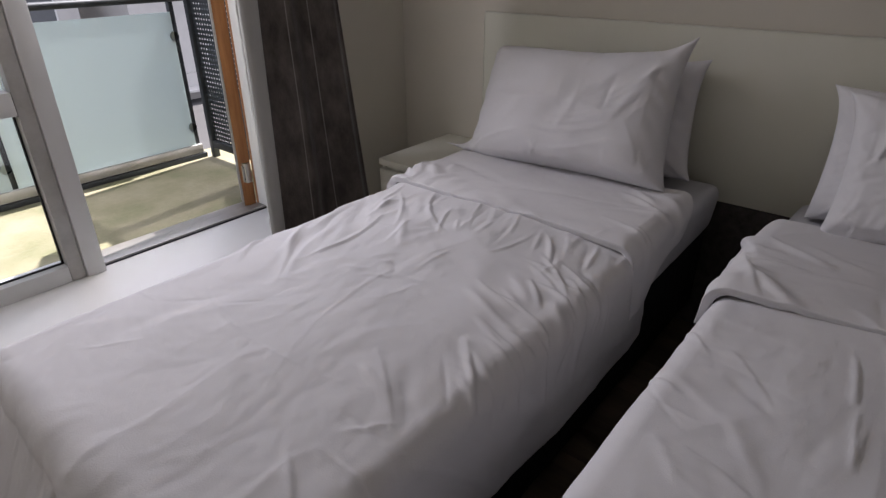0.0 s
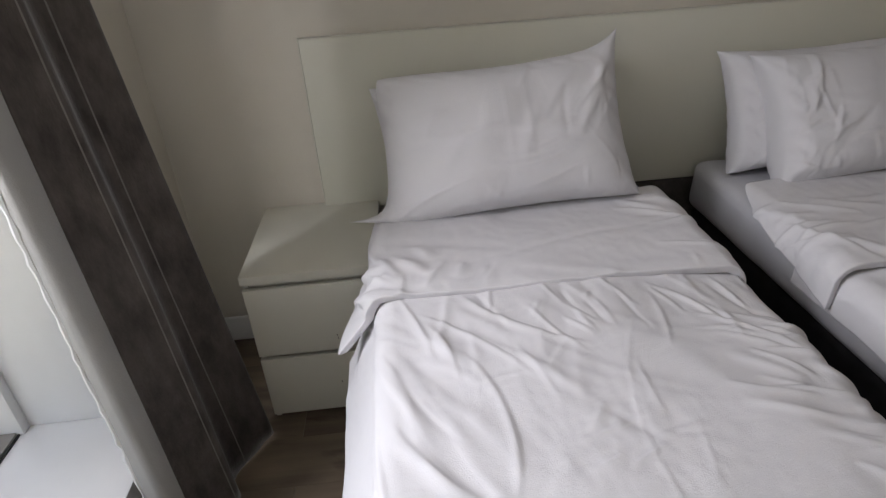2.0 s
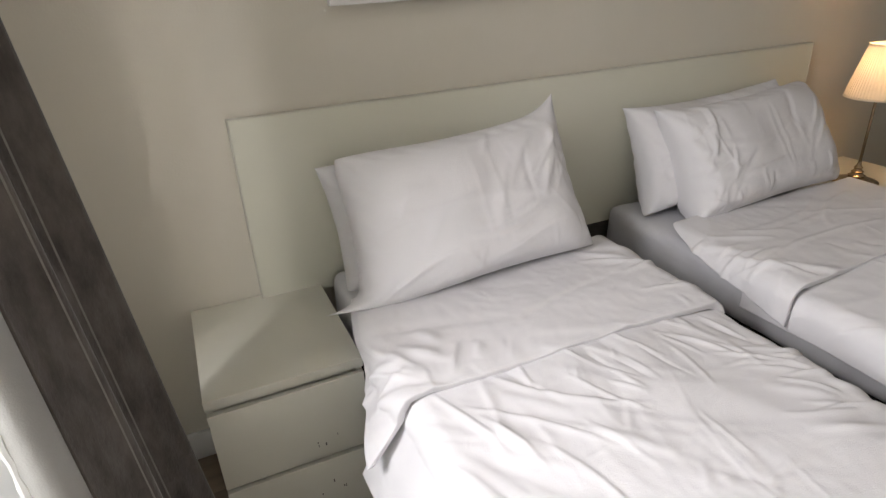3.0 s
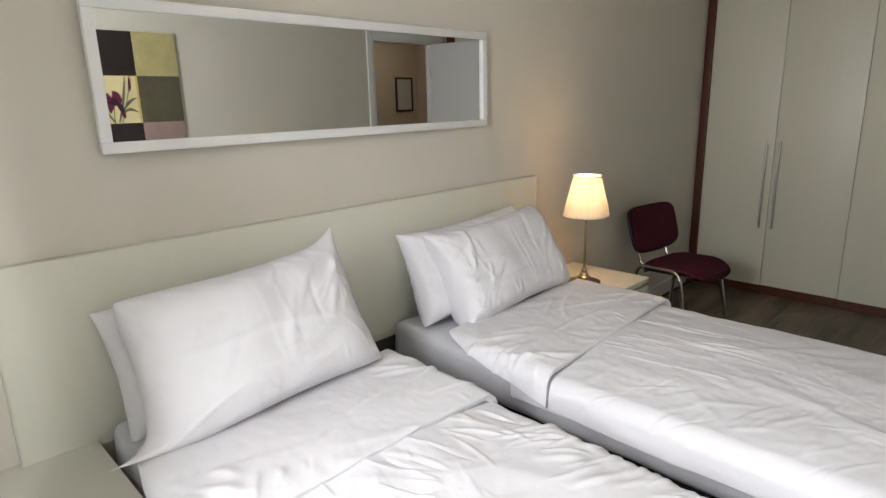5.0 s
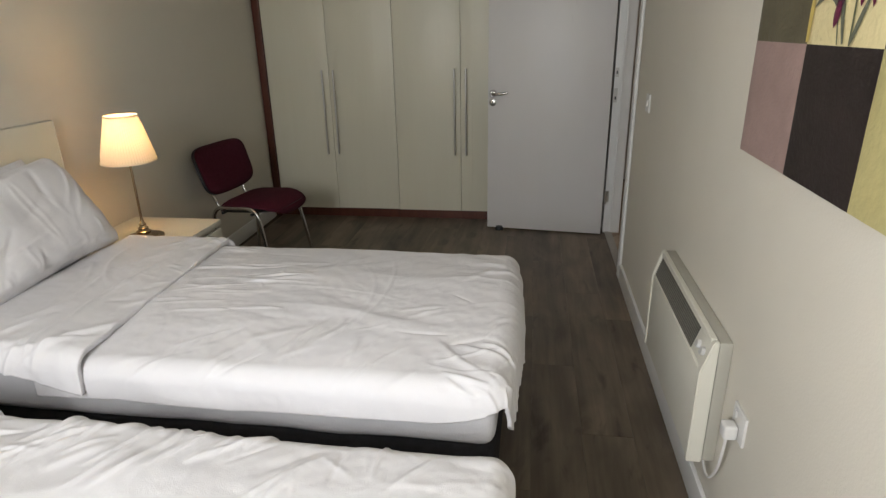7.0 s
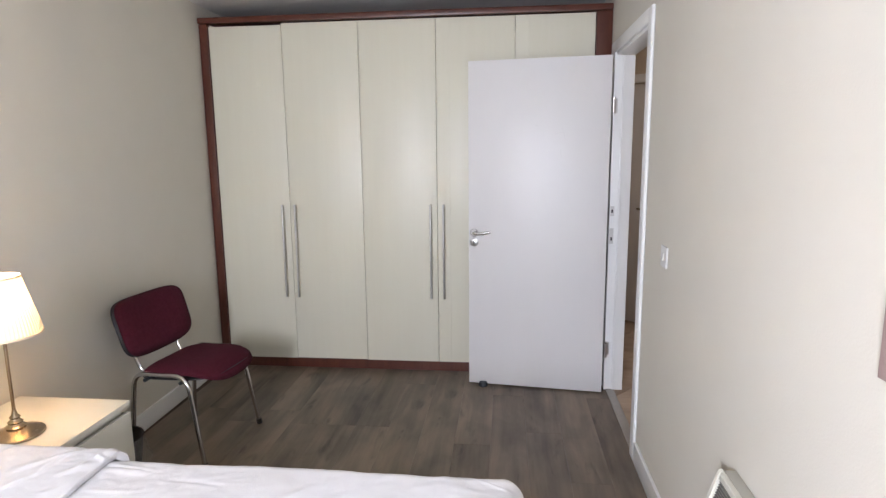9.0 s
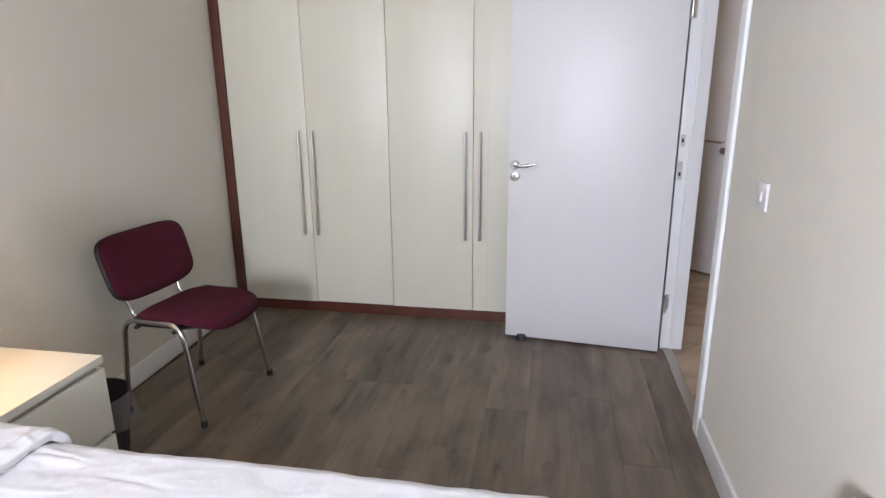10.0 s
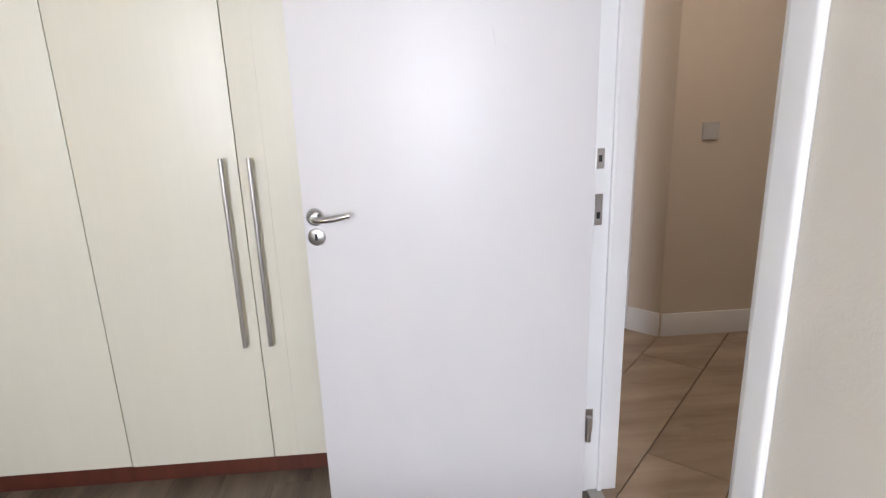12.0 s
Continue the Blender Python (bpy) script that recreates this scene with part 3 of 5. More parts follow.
def draped(u, v, x_foot, yc, hw, top, r=0.075, flare=0.06):
    """Where a cloth point lies that is u metres from the head wall and v across, on a bed that ends at x_foot."""
    dx, side = max(0.0, u - x_foot), (1 if v > 0 else -1)
    dy = max(0.0, abs(v) - hw)
    d = math.hypot(dx, dy)
    if d < 1e-6:
        return Vector((min(u, x_foot), yc + v, top)), Vector((0, 0, 1)), 0.0
    q = r * math.pi / 2
    if d < q:
        out, drop, n = r * math.sin(d / r), r * (1 - math.cos(d / r)), d / q
    else:
        out, drop, n = r + (d - q) * flare, r + (d - q), 1.0
    ex, ey = dx / d, dy / d * side
    nrm = Vector((ex * n, ey * n, 1.001 - n)).normalized()
    return Vector((min(u, x_foot) + out * ex, yc + max(-hw, min(hw, v)) + out * ey, top - drop)), nrm, max(0.0, d - q * 0.5)


def make_duvet(bed_name, yc, hw, seed, left, right, foot, x_head, label, regions):
    """left, right, foot: metres of cloth that hang beyond the top's edge."""
    top = 0.634
    xf = 1.988 if yc < 1 else 1.968
    du = thing(bed_name, (1.2, yc, top), label, "duvet", "bedding")
    v0, v1, u0, u1 = -hw - left, hw + right, x_head, xf + foot
    cr = crease_list(int(seed * 10), regions, 1.0 if yc < 1 else 0.65)

    def fn(a, b):
        u, v = u0 + (u1 - u0) * a, v0 + (v1 - v0) * b
        # the hanging hem is uneven
        if v > hw:
            v = hw + (v - hw) * (1 + 0.07 * noise.noise((u * 1.6, seed, 1.0)))
        if v < -hw:
            v = -hw + (v + hw) * (1 + 0.07 * noise.noise((u * 1.6, seed, 4.0)))
        # the feet corners are round
        if u > xf and abs(v) > hw:
            du_, dv_ = u - xf, abs(v) - hw
            reach = max(du_ / foot, dv_ / (left if v < 0 else right))
            most = reach * (foot * du_ + (left if v < 0 else right) * dv_) / (du_ + dv_)
            k = min(1.0, most * (0.97 - (0.03 if yc < 1 else 0.30) * math.sin(2 * math.atan2(dv_, du_))) / math.hypot(du_, dv_))
            u, v = xf + du_ * k, (hw + dv_ * k) * (1 if v > 0 else -1)
        cut = max(0.0, u - (xf - 0.16)) / 0.16
        squeeze = 1 - 0.05 * min(1.0, cut) ** 2
        p, n, hang = draped(u, v * squeeze, xf, yc, hw, top, 0.062, 0.50 if v < 0 and yc < 1 else 0.01)
        c = crumple(u, v, seed, 0.75) + folds(cr, u, v)
        edge = 1 - min(1.0, (hw - abs(v)) / 0.30) if abs(v) < hw else 1.0
        c += 0.014 * (1 - edge) - 0.004 * edge * edge
        c = max(c, -0.008)
        if hang > 0:
            k = 6.0 * (u + abs(v)) + (40.0 if v < 0 else 0.0)*min(1.0, abs(v) / hw)
            c += min(hang, 0.12) * ((0.06 if yc < 1 else 0.03) * noise.noise((k * 0.6, seed, 0.3)) + 0.03 * ridge(k * 0.6, hang * 1.5, seed + 30))
        return p + n * c

    sheet = part("cover", grid(fn, 380, 290), COTTON, du, smooth='all')
    thick(sheet, 0.012, -1)
    return du


def make_fold(du, yc, hw, seed, x0, x1, left, right, skew=0.0, point=0.7):
    """The head end of the duvet, turned back on itself."""
    cr = crease_list(int(seed * 10), ((10, (x0, x1), (-hw, hw), 90, 30, (0.2, 0.6), (0.012, 0.03), (0.002, 0.005)),
                                      (14, (x0 + 0.1, x1), (-hw - left, -hw + 0.10), 60, 40, (0.1, 0.28), (0.008, 0.018), (0.004, 0.010)),
                                      (10, (x1 - 0.12, x1), (-hw, hw), 10, 40, (0.06, 0.16), (0.006, 0.014), (0.002, 0.005)),
                                      (8, (x0 + 0.1, x1), (hw - 0.1, hw + right), 80, 35, (0.1, 0.25), (0.008, 0.018), (0.003, 0.008))))
    top = 0.661

    def fn(a, b):
        v = -hw - left + (2 * hw + left + right) * b
        xe = x1 + skew * (b - 0.5) + 0.012 * noise.noise((v * 4, seed, 2.0))
        u = x0 + (xe - x0) * min(1.0, a * 1.12)
        if abs(v) > hw:
            grow = 0.12 + 0.88 * min(1.0, a * 1.12) ** (point if v < 0 else 0.7)
            v = (hw + (abs(v) - hw) * grow) * (1 if v > 0 else -1)
        p, n, hang = draped(u, v, 5.0, yc, hw, top, 0.065, 0.85 if v < 0 and yc < 1 else 0.08)
        c = crumple(u * 1.2, v * 1.2, seed, 0.5) + folds(cr, u, v)
        if hang > 0:
            c += min(hang, 0.1) * 0.16 * noise.noise((u * 9, seed, 0.3))
        back = max(0.0, a * 1.12 - 1.0) / 0.12
        near = max(0.0, 1 - (xe - u) / 0.05)
        p = p + n * (c - 0.003 * near * near)
        p -= n * (0.024 * back)
        p.x -= 0.010 * back * back
        return p

    f = part("turned_back_edge", grid(fn, 110, 230), COTTON, du, "smooth turned-back head end", smooth='all')
    thick(f, 0.010, -1)
    return f


def make_bed(yc, half, seed, label):
    b = thing("single_bed", (1.03, yc, 0), label, "bed", "single beds")
    bm = box(0.07, 1.985, yc - half + 0.015, yc + half - 0.015, 0.13, 0.43, 0.025, seg=3)
    part("divan_base", bm, DIVAN, b, "black fabric divan base", True)
    for x in (0.2, 1.82):
        for s in (-1, 1):
            bm = lathe([(0.0, 0.0), (0.024, 0.0), (0.03, 0.02), (0.03, 0.1305)], (x, yc + s * (half - 0.12), 0), 16)
            part("leg", bm, PLASTIC, b, "pale plastic foot", True)
    bm = box(0.055, 1.99, yc - half, yc + half, 0.432, 0.606, 0.045, seg=4)
    bmesh.ops.subdivide_edges(bm, edges=[e for e in bm.edges if e.calc_length() > 0.15], cuts=24, use_grid_fill=True)
    for v in bm.verts:
        v.co += Vector((0.006 * noise.noise(v.co * 6), 0.010 * noise.noise(Vector((v.co.x * 6, v.co.y * 3, v.co.z * 7))), 0.004 * noise.noise(v.co * 5)))
    part("mattress", bm, SHEET, b, "mattress in a grey fitted sheet", smooth='all')
    return b


def make_pillow(name, m, seed, w, hgt, t, ears, label, tip=0.0, rumpled=False, taper=0.0):
    """A plump pillow: local x across, local y up its height, local z out of its front."""
    bm = bmesh.new()
    nu, nv = 150, 104
    cr = crease_list(int(seed * 10), ((4, (-0.16, 0.2), (-0.14, 0.02), 10, 22, (0.18, 0.40), (0.010, 0.020), (0.004, 0.008)),
                                      (3 if rumpled else 5, (0.06, w / 2), (-0.02, hgt / 2), 66, 26, (0.10, 0.28), (0.006, 0.014), (0.006, 0.013)),
                                      (6, (-w / 2, -0.12), (-hgt / 2, hgt / 2), 25, 60, (0.1, 0.28), (0.008, 0.018), (0.005, 0.012)),
                                      (34 if rumpled else 6, (-w / 2, -w / 2 + 0.16), (-hgt / 2, hgt * 0.3), 60, 50, (0.08, 0.18), (0.006, 0.013), (0.003, 0.0075)),
                                      (11, (-w / 2, w / 2), (-hgt / 2, -hgt / 2 + 0.1), 80, 30, (0.06, 0.14), (0.006, 0.012), (0.004, 0.009)),
                                      (8, (-w / 2, w / 2), (-hgt / 2, hgt / 2), 0, 90, (0.08, 0.25), (0.006, 0.012), (0.002, 0.005)),
                                      (2, (-0.02, 0.1), (0.0, 0.02), 90, 2, (0.3, 0.4), (0.004, 0.005), (0.003, 0.004))), 0.55)
    if not rumpled:
        rn = random.Random(int(seed * 7))
        for k in range(5):
            an = radians(6 + 5 * k)
            cr.append((0.06 + 0.02 * k, -0.085 + 0.030 * k, math.cos(an), math.sin(an), 0.15 - 0.012 * k, 0.0075, 0.0050 * (1 - 0.1 * k), -1.3, 2.2))
        for k in range(6):
            an = radians(35 + 11 * k)
            cr.append((w / 2 - 0.075 - 0.05 * math.cos(an), hgt / 2 - 0.085 - 0.05 * math.sin(an), math.cos(an), math.sin(an), 0.085 + rn.uniform(0, 0.03), 0.007, rn.uniform(0.003, 0.006), rn.uniform(-0.8, 0.8), 1.8))

    def pt(a, b, sgn):
        s, r = a * 2 - 1, b * 2 - 1
        pin_x = 1 - 0.050 * (1 - r * r)
        pin_y = 1 - 0.075 * (1 - s * s)
        corner = (abs(s) * abs(r)) ** 7
        ear = ears[(0 if r > 0 else 2) + (1 if s > 0 else 0)]
        x = s * w / 2 * pin_x * (1 + ear * corner) * (1 - taper * r)
        y = r * hgt / 2 * pin_y * (1 + ear * corner * (1.0 if r > 0 else 0.15))
        lift = ear * 1.5 * (abs(s) * abs(r)) ** 6 if s < 0 and r < 0 and ear > 0.1 else 0.0
        y += 0.17 * lift
        x -= 0.10 * lift
        if tip and s > 0 and r > 0:
            y += tip * (abs(s) ** 9) * (abs(r) ** 5)
        f = max(0.0, (1 - s ** 4)) ** (0.36 if rumpled else 0.46) * max(0.0, (1 - r ** 4)) ** 0.46
        z = sgn * t / 2 * f
        rim = min(1.0, (1 - max(abs(s), abs(r))) * 6)
        wr = 0.018 * fbm(x * 3.2, y * 3.6, seed + sgn, 2)
        wr += folds(cr, x, y)
        wr += 0.007 * (1 - rim) * math.sin((s * 1.7 + r * 1.1) * 17 + seed + 3 * noise.noise((x * 6, y * 6, seed)))
        z += sgn * wr * min(1, rim + 0.15) + (0.035 if rumpled else 0.014) * noise.noise((x * 7, y * 7, seed)) * (1 - rim)
        # the filling has slumped towards the lower edge
        z += 0.018 * (1 - r) * f * sgn + 0.14 * lift
        return Vector((x, y, z))

    rows = {}
    for sgn in (1, -1):
        for i in range(nu + 1):
            for j in range(nv + 1):
                rim = i in (0, nu) or j in (0, nv)
                key = (i, j, 0 if rim else sgn)
                if key not in rows:
                    a = 0.5 - 0.5 * math.cos(math.pi * i / nu)
                    b = 0.5 - 0.5 * math.cos(math.pi * j / nv)
                    rows[key] = bm.verts.new(pt(a, b, sgn))
    def at(i, j, sgn):
        return rows[(i, j, 0 if i in (0, nu) or j in (0, nv) else sgn)]
    for sgn in (1, -1):
        for i in range(nu):
            for j in range(nv):
                q = (at(i, j, sgn), at(i + 1, j, sgn), at(i + 1, j + 1, sgn), at(i, j + 1, sgn))
                bm.faces.new(q if sgn > 0 else q[::-1])
    bm.normal_update()
    turned(bm, m)
    ob = part(name, bm, COTTON, None, "", smooth='all')
    me = ob.data
    me.transform(Matrix.Translation(-m.translation))
    ob.location = m.translation
    return tagged(ob, label, "pillow", "pillows")


B1, B2 = 0.866, 1.966
make_bed(0.85, 0.425, 1, "single divan bed with a dark base, beside the window")
make_bed(B2, 0.447, 2, "single divan bed with a dark base, beside the lamp")
WRINKLES_1 = (
    (30, (0.84, 1.02), (-0.42, 0.42), 12, 24, (0.08, 0.22), (0.005, 0.010), (0.002, 0.0045)),
    (16, (1.0, 1.7), (0.30, 0.46), 74, 14, (0.12, 0.24), (0.005, 0.009), (0.004, 0.008)),
    (30, (0.88, 1.45), (-0.46, -0.10), 24, 22, (0.14, 0.45), (0.007, 0.015), (0.002, 0.0060)),
    (26, (0.95, 1.9), (0.26, 0.52), 68, 26, (0.10, 0.26), (0.006, 0.013), (0.003, 0.0075)),
    (24, (0.88, 1.95), (-0.45, 0.45), 20, 80, (0.05, 0.16), (0.004, 0.008), (0.0012, 0.0030)),
    (12, (0.95, 1.85), (-0.35, 0.35), 25, 45, (0.4, 0.9), (0.035, 0.07), (0.003, 0.007)),
    (9, (1.24, 1.36), (-0.08, 0.10), 0, 90, (0.06, 0.16), (0.005, 0.009), (0.001, 0.003)),
    (1, (1.3, 1.36), (-0.02, 0.05), 0, 2, (0.9, 1.1), (0.004, 0.006), (0.001, 0.0015)),
    (1, (1.36, 1.75), (-0.05, 0.05), 90, 2, (0.8, 0.9), (0.004, 0.006), (0.001, 0.0015)))
WRINKLES_2 = (
    (34, (0.88, 1.28), (-0.20, 0.42), 4, 14, (0.12, 0.34), (0.005, 0.010), (0.0025, 0.006)),
    (24, (0.92, 1.9), (-0.48, -0.25), 60, 35, (0.10, 0.24), (0.006, 0.012), (0.002, 0.005)),
    (18, (0.90, 1.9), (-0.42, 0.42), 10, 70, (0.05, 0.16), (0.004, 0.008), (0.001, 0.003)),
    (10, (0.95, 1.85), (-0.35, 0.35), 15, 40, (0.4, 0.9), (0.035, 0.07), (0.002, 0.006)),
    (9, (1.86, 2.12), (-0.56, -0.30), -40, 25, (0.12, 0.30), (0.008, 0.016), (0.006, 0.014)),
    (18, (1.72, 2.1), (-0.48, 0.45), 20, 60, (0.10, 0.26), (0.006, 0.013), (0.003, 0.008)),
    (1, (1.3, 1.36), (-0.02, 0.05), 0, 2, (0.9, 1.1), (0.004, 0.006), (0.001, 0.0015)),
    (2, (1.45, 1.75), (-0.05, 0.05), 90, 2, (0.7, 0.8), (0.004, 0.006), (0.001, 0.0015)))
duvet_1 = make_duvet("duvet", 0.845, 0.39, 3.7, 0.27, 0.33, 0.30, 0.72, "crumpled white cotton duvet on the bed beside the window", WRINKLES_1)
make_fold(duvet_1, 0.835, 0.395, 5.1, 0.36, 0.825, 0.19, 0.25, 0.02, 0.95)
duvet_2 = make_duvet("duvet", B2, 0.415, 8.3, 0.15, 0.22, 0.215, 0.72, "crumpled white cotton duvet on the bed beside the lamp", WRINKLES_2)
make_fold(duvet_2, B2, 0.425, 6.4, 0.40, 0.86, 0.16, 0.14, -0.04)


def lean(x, y, z, tilt, roll=0.0, turn=0.0):
    """Pose of a pillow that leans back against the headboard, its front towards the room."""
    return Matrix.Translation((x, y, z)) @ pose(0, 0, 0, 0, 0, 90 + turn) @ pose(0, 0, 0, 90 - tilt, 0, 0) @ pose(0, 0, 0, 0, 0, roll)


make_pillow("pillow", lean(0.150, 0.805, 0.800, 14, 4), 2.2, 0.75, 0.39, 0.15, (0.0, 0.03, 0.0, 0.03), "white cotton pillow standing against the headboard behind another")
make_pillow("pillow", lean(0.315, 0.798, 0.838, 24, 3), 7.5, 0.725, 0.44, 0.205, (-0.04, 0.06, 0.20, 0.04), "plump white cotton pillow with pointed corners, leaning on another", 0.035, taper=0.03)
make_pillow("pillow", lean(0.155, 1.925, 0.808, 18, 2), 4.2, 0.74, 0.385, 0.18, (0.05, 0.0, 0.0, 0.0), "white cotton pillow standing against the headboard behind another", 0.0, True)
make_pillow("pillow", lean(0.285, 1.968, 0.815, 30, 3), 9.5, 0.71, 0.41, 0.21, (0.06, -0.02, 0.03, 0.05), "plump white cotton pillow leaning on another", 0.0, True)


# ---- bedside chests ----
def make_chest(y0, label, scuffed):
    c = thing("bedside_chest", (0.24, y0 + 0.2, 0), label, "bedside chest", "bedside chests")
    y1 = y0 + 0.40
    part("top", box(0.002, 0.482, y0, y1, 0.522, 0.55, 0.0025), NSWHITE, c, smooth=True)
    for a in (y0 + 0.001, y1 - 0.017):
        part("side", box(0.004, 0.462, a, a + 0.016, 0.0, 0.521, 0.001), NSWHITE, c)
    part("back", box(0.004, 0.010, y0 + 0.018, y1 - 0.018, 0.02, 0.52), NSWHITE, c)
    part("recess", box(0.44, 0.452, y0 + 0.018, y1 - 0.018, 0.02, 0.52), NSWHITE, c)
    for z0, z1 in ((0.262, 0.503), (0.022, 0.247)):
        dr = part("drawer_front", box(0.4625, 0.48, y0 + 0.001, y1 - 0.001, z0, z1, 0.002), NSWHITE, c, smooth=True)
        if scuffed:
            rnd = random.Random(int(z0 * 1000))
            for k in range(4):
                yy, zz = y0 + 0.22 + rnd.random() * 0.09, (z0 + z1) / 2 - 0.09 + rnd.random() * 0.04 + (0.08 if z0 < 0.1 else 0.0)
                bm = box(0.4797, 0.4806, yy, yy + 0.0018 + rnd.random() * 0.002, zz, zz + 0.003 + rnd.random() * 0.009)
                part("scuff", bm, GRILLE, dr, "dark chipped scuff")
    part("plinth", box(0.42, 0.435, y0 + 0.018, y1 - 0.018, 0.0, 0.05), NSWHITE, c)
    return c


make_chest(0.0, "white two-drawer bedside chest with scuffed drawer fronts", True)
make_chest(2.583, "white two-drawer bedside chest with a table lamp on it", False)

# ---- table lamp ----
LX, LY, LZ = 0.270, 2.668, 0.55
la = thing("table_lamp", (LX, LY, LZ), "lit table lamp with pleated cream shade and antique brass stem", "lamp")
bm = lathe([(0.0, 0.0), (0.082, 0.0), (0.087, 0.005), (0.085, 0.011), (0.066, 0.018), (0.042, 0.026), (0.030, 0.031), (0.033, 0.036), (0.024, 0.041),
            (0.021, 0.047), (0.024, 0.052), (0.016, 0.058), (0.014, 0.064), (0.017, 0.069), (0.010, 0.078), (0.006, 0.095), (0.006, 0.10)], (LX, LY, LZ), 40)
part("base", bm, BRASS, la, smooth=True)
part("stem", tube([(LX, LY, LZ + 0.095), (LX, LY, LZ + 0.42)], 0.0055, n=12), BRASS, la, smooth=True)
bm = lathe([(0.116, 0.366), (0.110, 0.40), (0.068, 0.568)], (LX, LY, LZ), 120, wave=0.006)
s = part("shade", bm, SHADE, la, "glowing pleated cream shade")
for r, z in ((0.116, 0.368), (0.068, 0.566)):
    bm = lathe([(r + 0.0018, z - 0.004), (r + 0.0018, z + 0.004)], (LX, LY, LZ), 60)
    thick(part("trim_band", bm, SHADE, s), 0.002)
bm = bmesh.new()
bmesh.ops.create_uvsphere(bm, u_segments=16, v_segments=10, radius=0.028, matrix=Matrix.Translation((LX, LY, LZ + 0.45)))
part("bulb", bm, BULB, la, smooth='all')
bulb = new("lamp_light", bpy.data.lights.new("lamp_light", 'POINT'))
bulb.data.energy, bulb.data.color, bulb.data.shadow_soft_size = 0.30, (1.0, 0.62, 0.30), 0.03
bulb.location = (LX, LY, LZ + 0.495)

# ---- chair ----
CM = pose(0.347, 3.702, 0, 0, 0, -97)      # local y points forward, into the room
ch = thing("stacking_chair", (0.347, 3.702, 0), "burgundy fabric stacking chair with chrome tube frame beside the wall", "chair")


def cpart(name, bm, mat, label="", smooth=True, parent=None):
    return part(name, turned(bm, CM), mat, parent or ch, label, smooth)


def cushion(w, d, t, round_front, seed):
    """A padded panel: local x across, local y along, crown on +z."""
    bm = bmesh.new()
    n = 20
    def fn(a, b, top):
        s, r = a * 2 - 1, b * 2 - 1
        x, y = s * w / 2, r * d / 2
        k = (abs(s) ** 5 + abs(r) ** 5) ** (1 / 5)
        m = max(abs(s), abs(r))
        if k > 1e-6:
            x, y = x * m / k, y * m / k
        y += round_front * (1 - s * s) * (1 if r > 0 else 0) * r
        z = t * (1 - m ** 6) * (0.75 + 0.25 * (1 - s * s)) if top else -0.006 * (1 - m ** 8)
        return Vector((x, y, z))
    grid(lambda a, b: fn(a, b, True), n, n, bm)
    grid(lambda a, b: fn(b, a, False), n, n, bm)
    bmesh.ops.remove_doubles(bm, verts=bm.verts, dist=0.0004)
    return bm


seat = cushion(0.455, 0.42, 0.052, 0.025, 1)
for v in seat.verts:                      # dished across, with a rounded drop at the front
    v.co.z += 0.016 * (v.co.x / 0.2275) ** 2 - 0.036 * max(0.0, v.co.y / 0.21 - 0.35) ** 2 / 0.42
cpart("seat", turned(seat, pose(0, 0.03, 0.440, 3, 0, 0)), BURG, "burgundy woven seat pad", 'all')
cpart("seat_shell", turned(cushion(0.440, 0.405, 0.010, 0.020, 2), pose(0, 0.025, 0.428, 3, 0, 0)), BLACK, "black plastic underside", 'all')
BM_ = pose(0, -0.227, 0.660, 0, 0, 180) @ pose(0, 0, 0, 90 - 16, 0, 0)
back = cushion(0.505, 0.295, 0.035, 0.0, 3)
for v in back.verts:                      # the back is hollowed for the sitter, with a narrower bottom
    v.co.z += 0.10 * (v.co.x / 0.47) ** 2 * 0.9
    v.co.x *= 1.0 + 0.025 * (v.co.y / 0.32)
    v.co.y -= 0.014 * (1 - (v.co.x / 0.24) ** 2) * (1 if v.co.y < 0 else 0) * min(1, abs(v.co.y) / 0.1)
shell = back.copy()
cpart("backrest", turned(back, BM_), BURG, "burgundy woven curved backrest", 'all')
for v in shell.verts:
    v.co.z = v.co.z * 0.6 - 0.012
    v.co.x *= 1.008
    v.co.y *= 1.008
bs = cpart("back_shell", turned(shell, BM_), BLACK, "black plastic back shell", 'all')
cpart("label_tag", turned(box(0.254, 0.2605, -0.030, 0.004, 0.012, 0.024, 0.001), BM_), PLASTIC, "small white label", True, bs)
for s in (-1, 1):
    pts = rounded([(s * 0.246, -0.208, 0.012), (s * 0.232, -0.165, 0.455), (s * 0.232, 0.13, 0.455), (s * 0.252, 0.208, 0.012)], 0.07, 8)
    cpart("leg_frame", tube(pts, 0.0115, n=12), CHROME, "bent chrome tube legs")
    for p, q in (((s * 0.246, -0.208, 0.0), (s * 0.2445, -0.2055, 0.028)), ((s * 0.252, 0.208, 0.0), (s * 0.250, 0.204, 0.028))):
        cpart("foot_cap", tube([p, q], 0.0155, n=12), BLACK, "black plastic foot")
    pts = rounded([(s * 0.15, 0.10, 0.425), (s * 0.15, -0.19, 0.425), (s * 0.17, -0.243, 0.60), (s * 0.17, -0.286, 0.76)], 0.05, 6)
    cpart("back_support", tube(pts, 0.009, n=10), CHROME)
for y in (-0.11, 0.09):
    cpart("cross_bar", tube([(-0.232, y, 0.42), (0.232, y, 0.42)], 0.009, n=10), DARKMET)

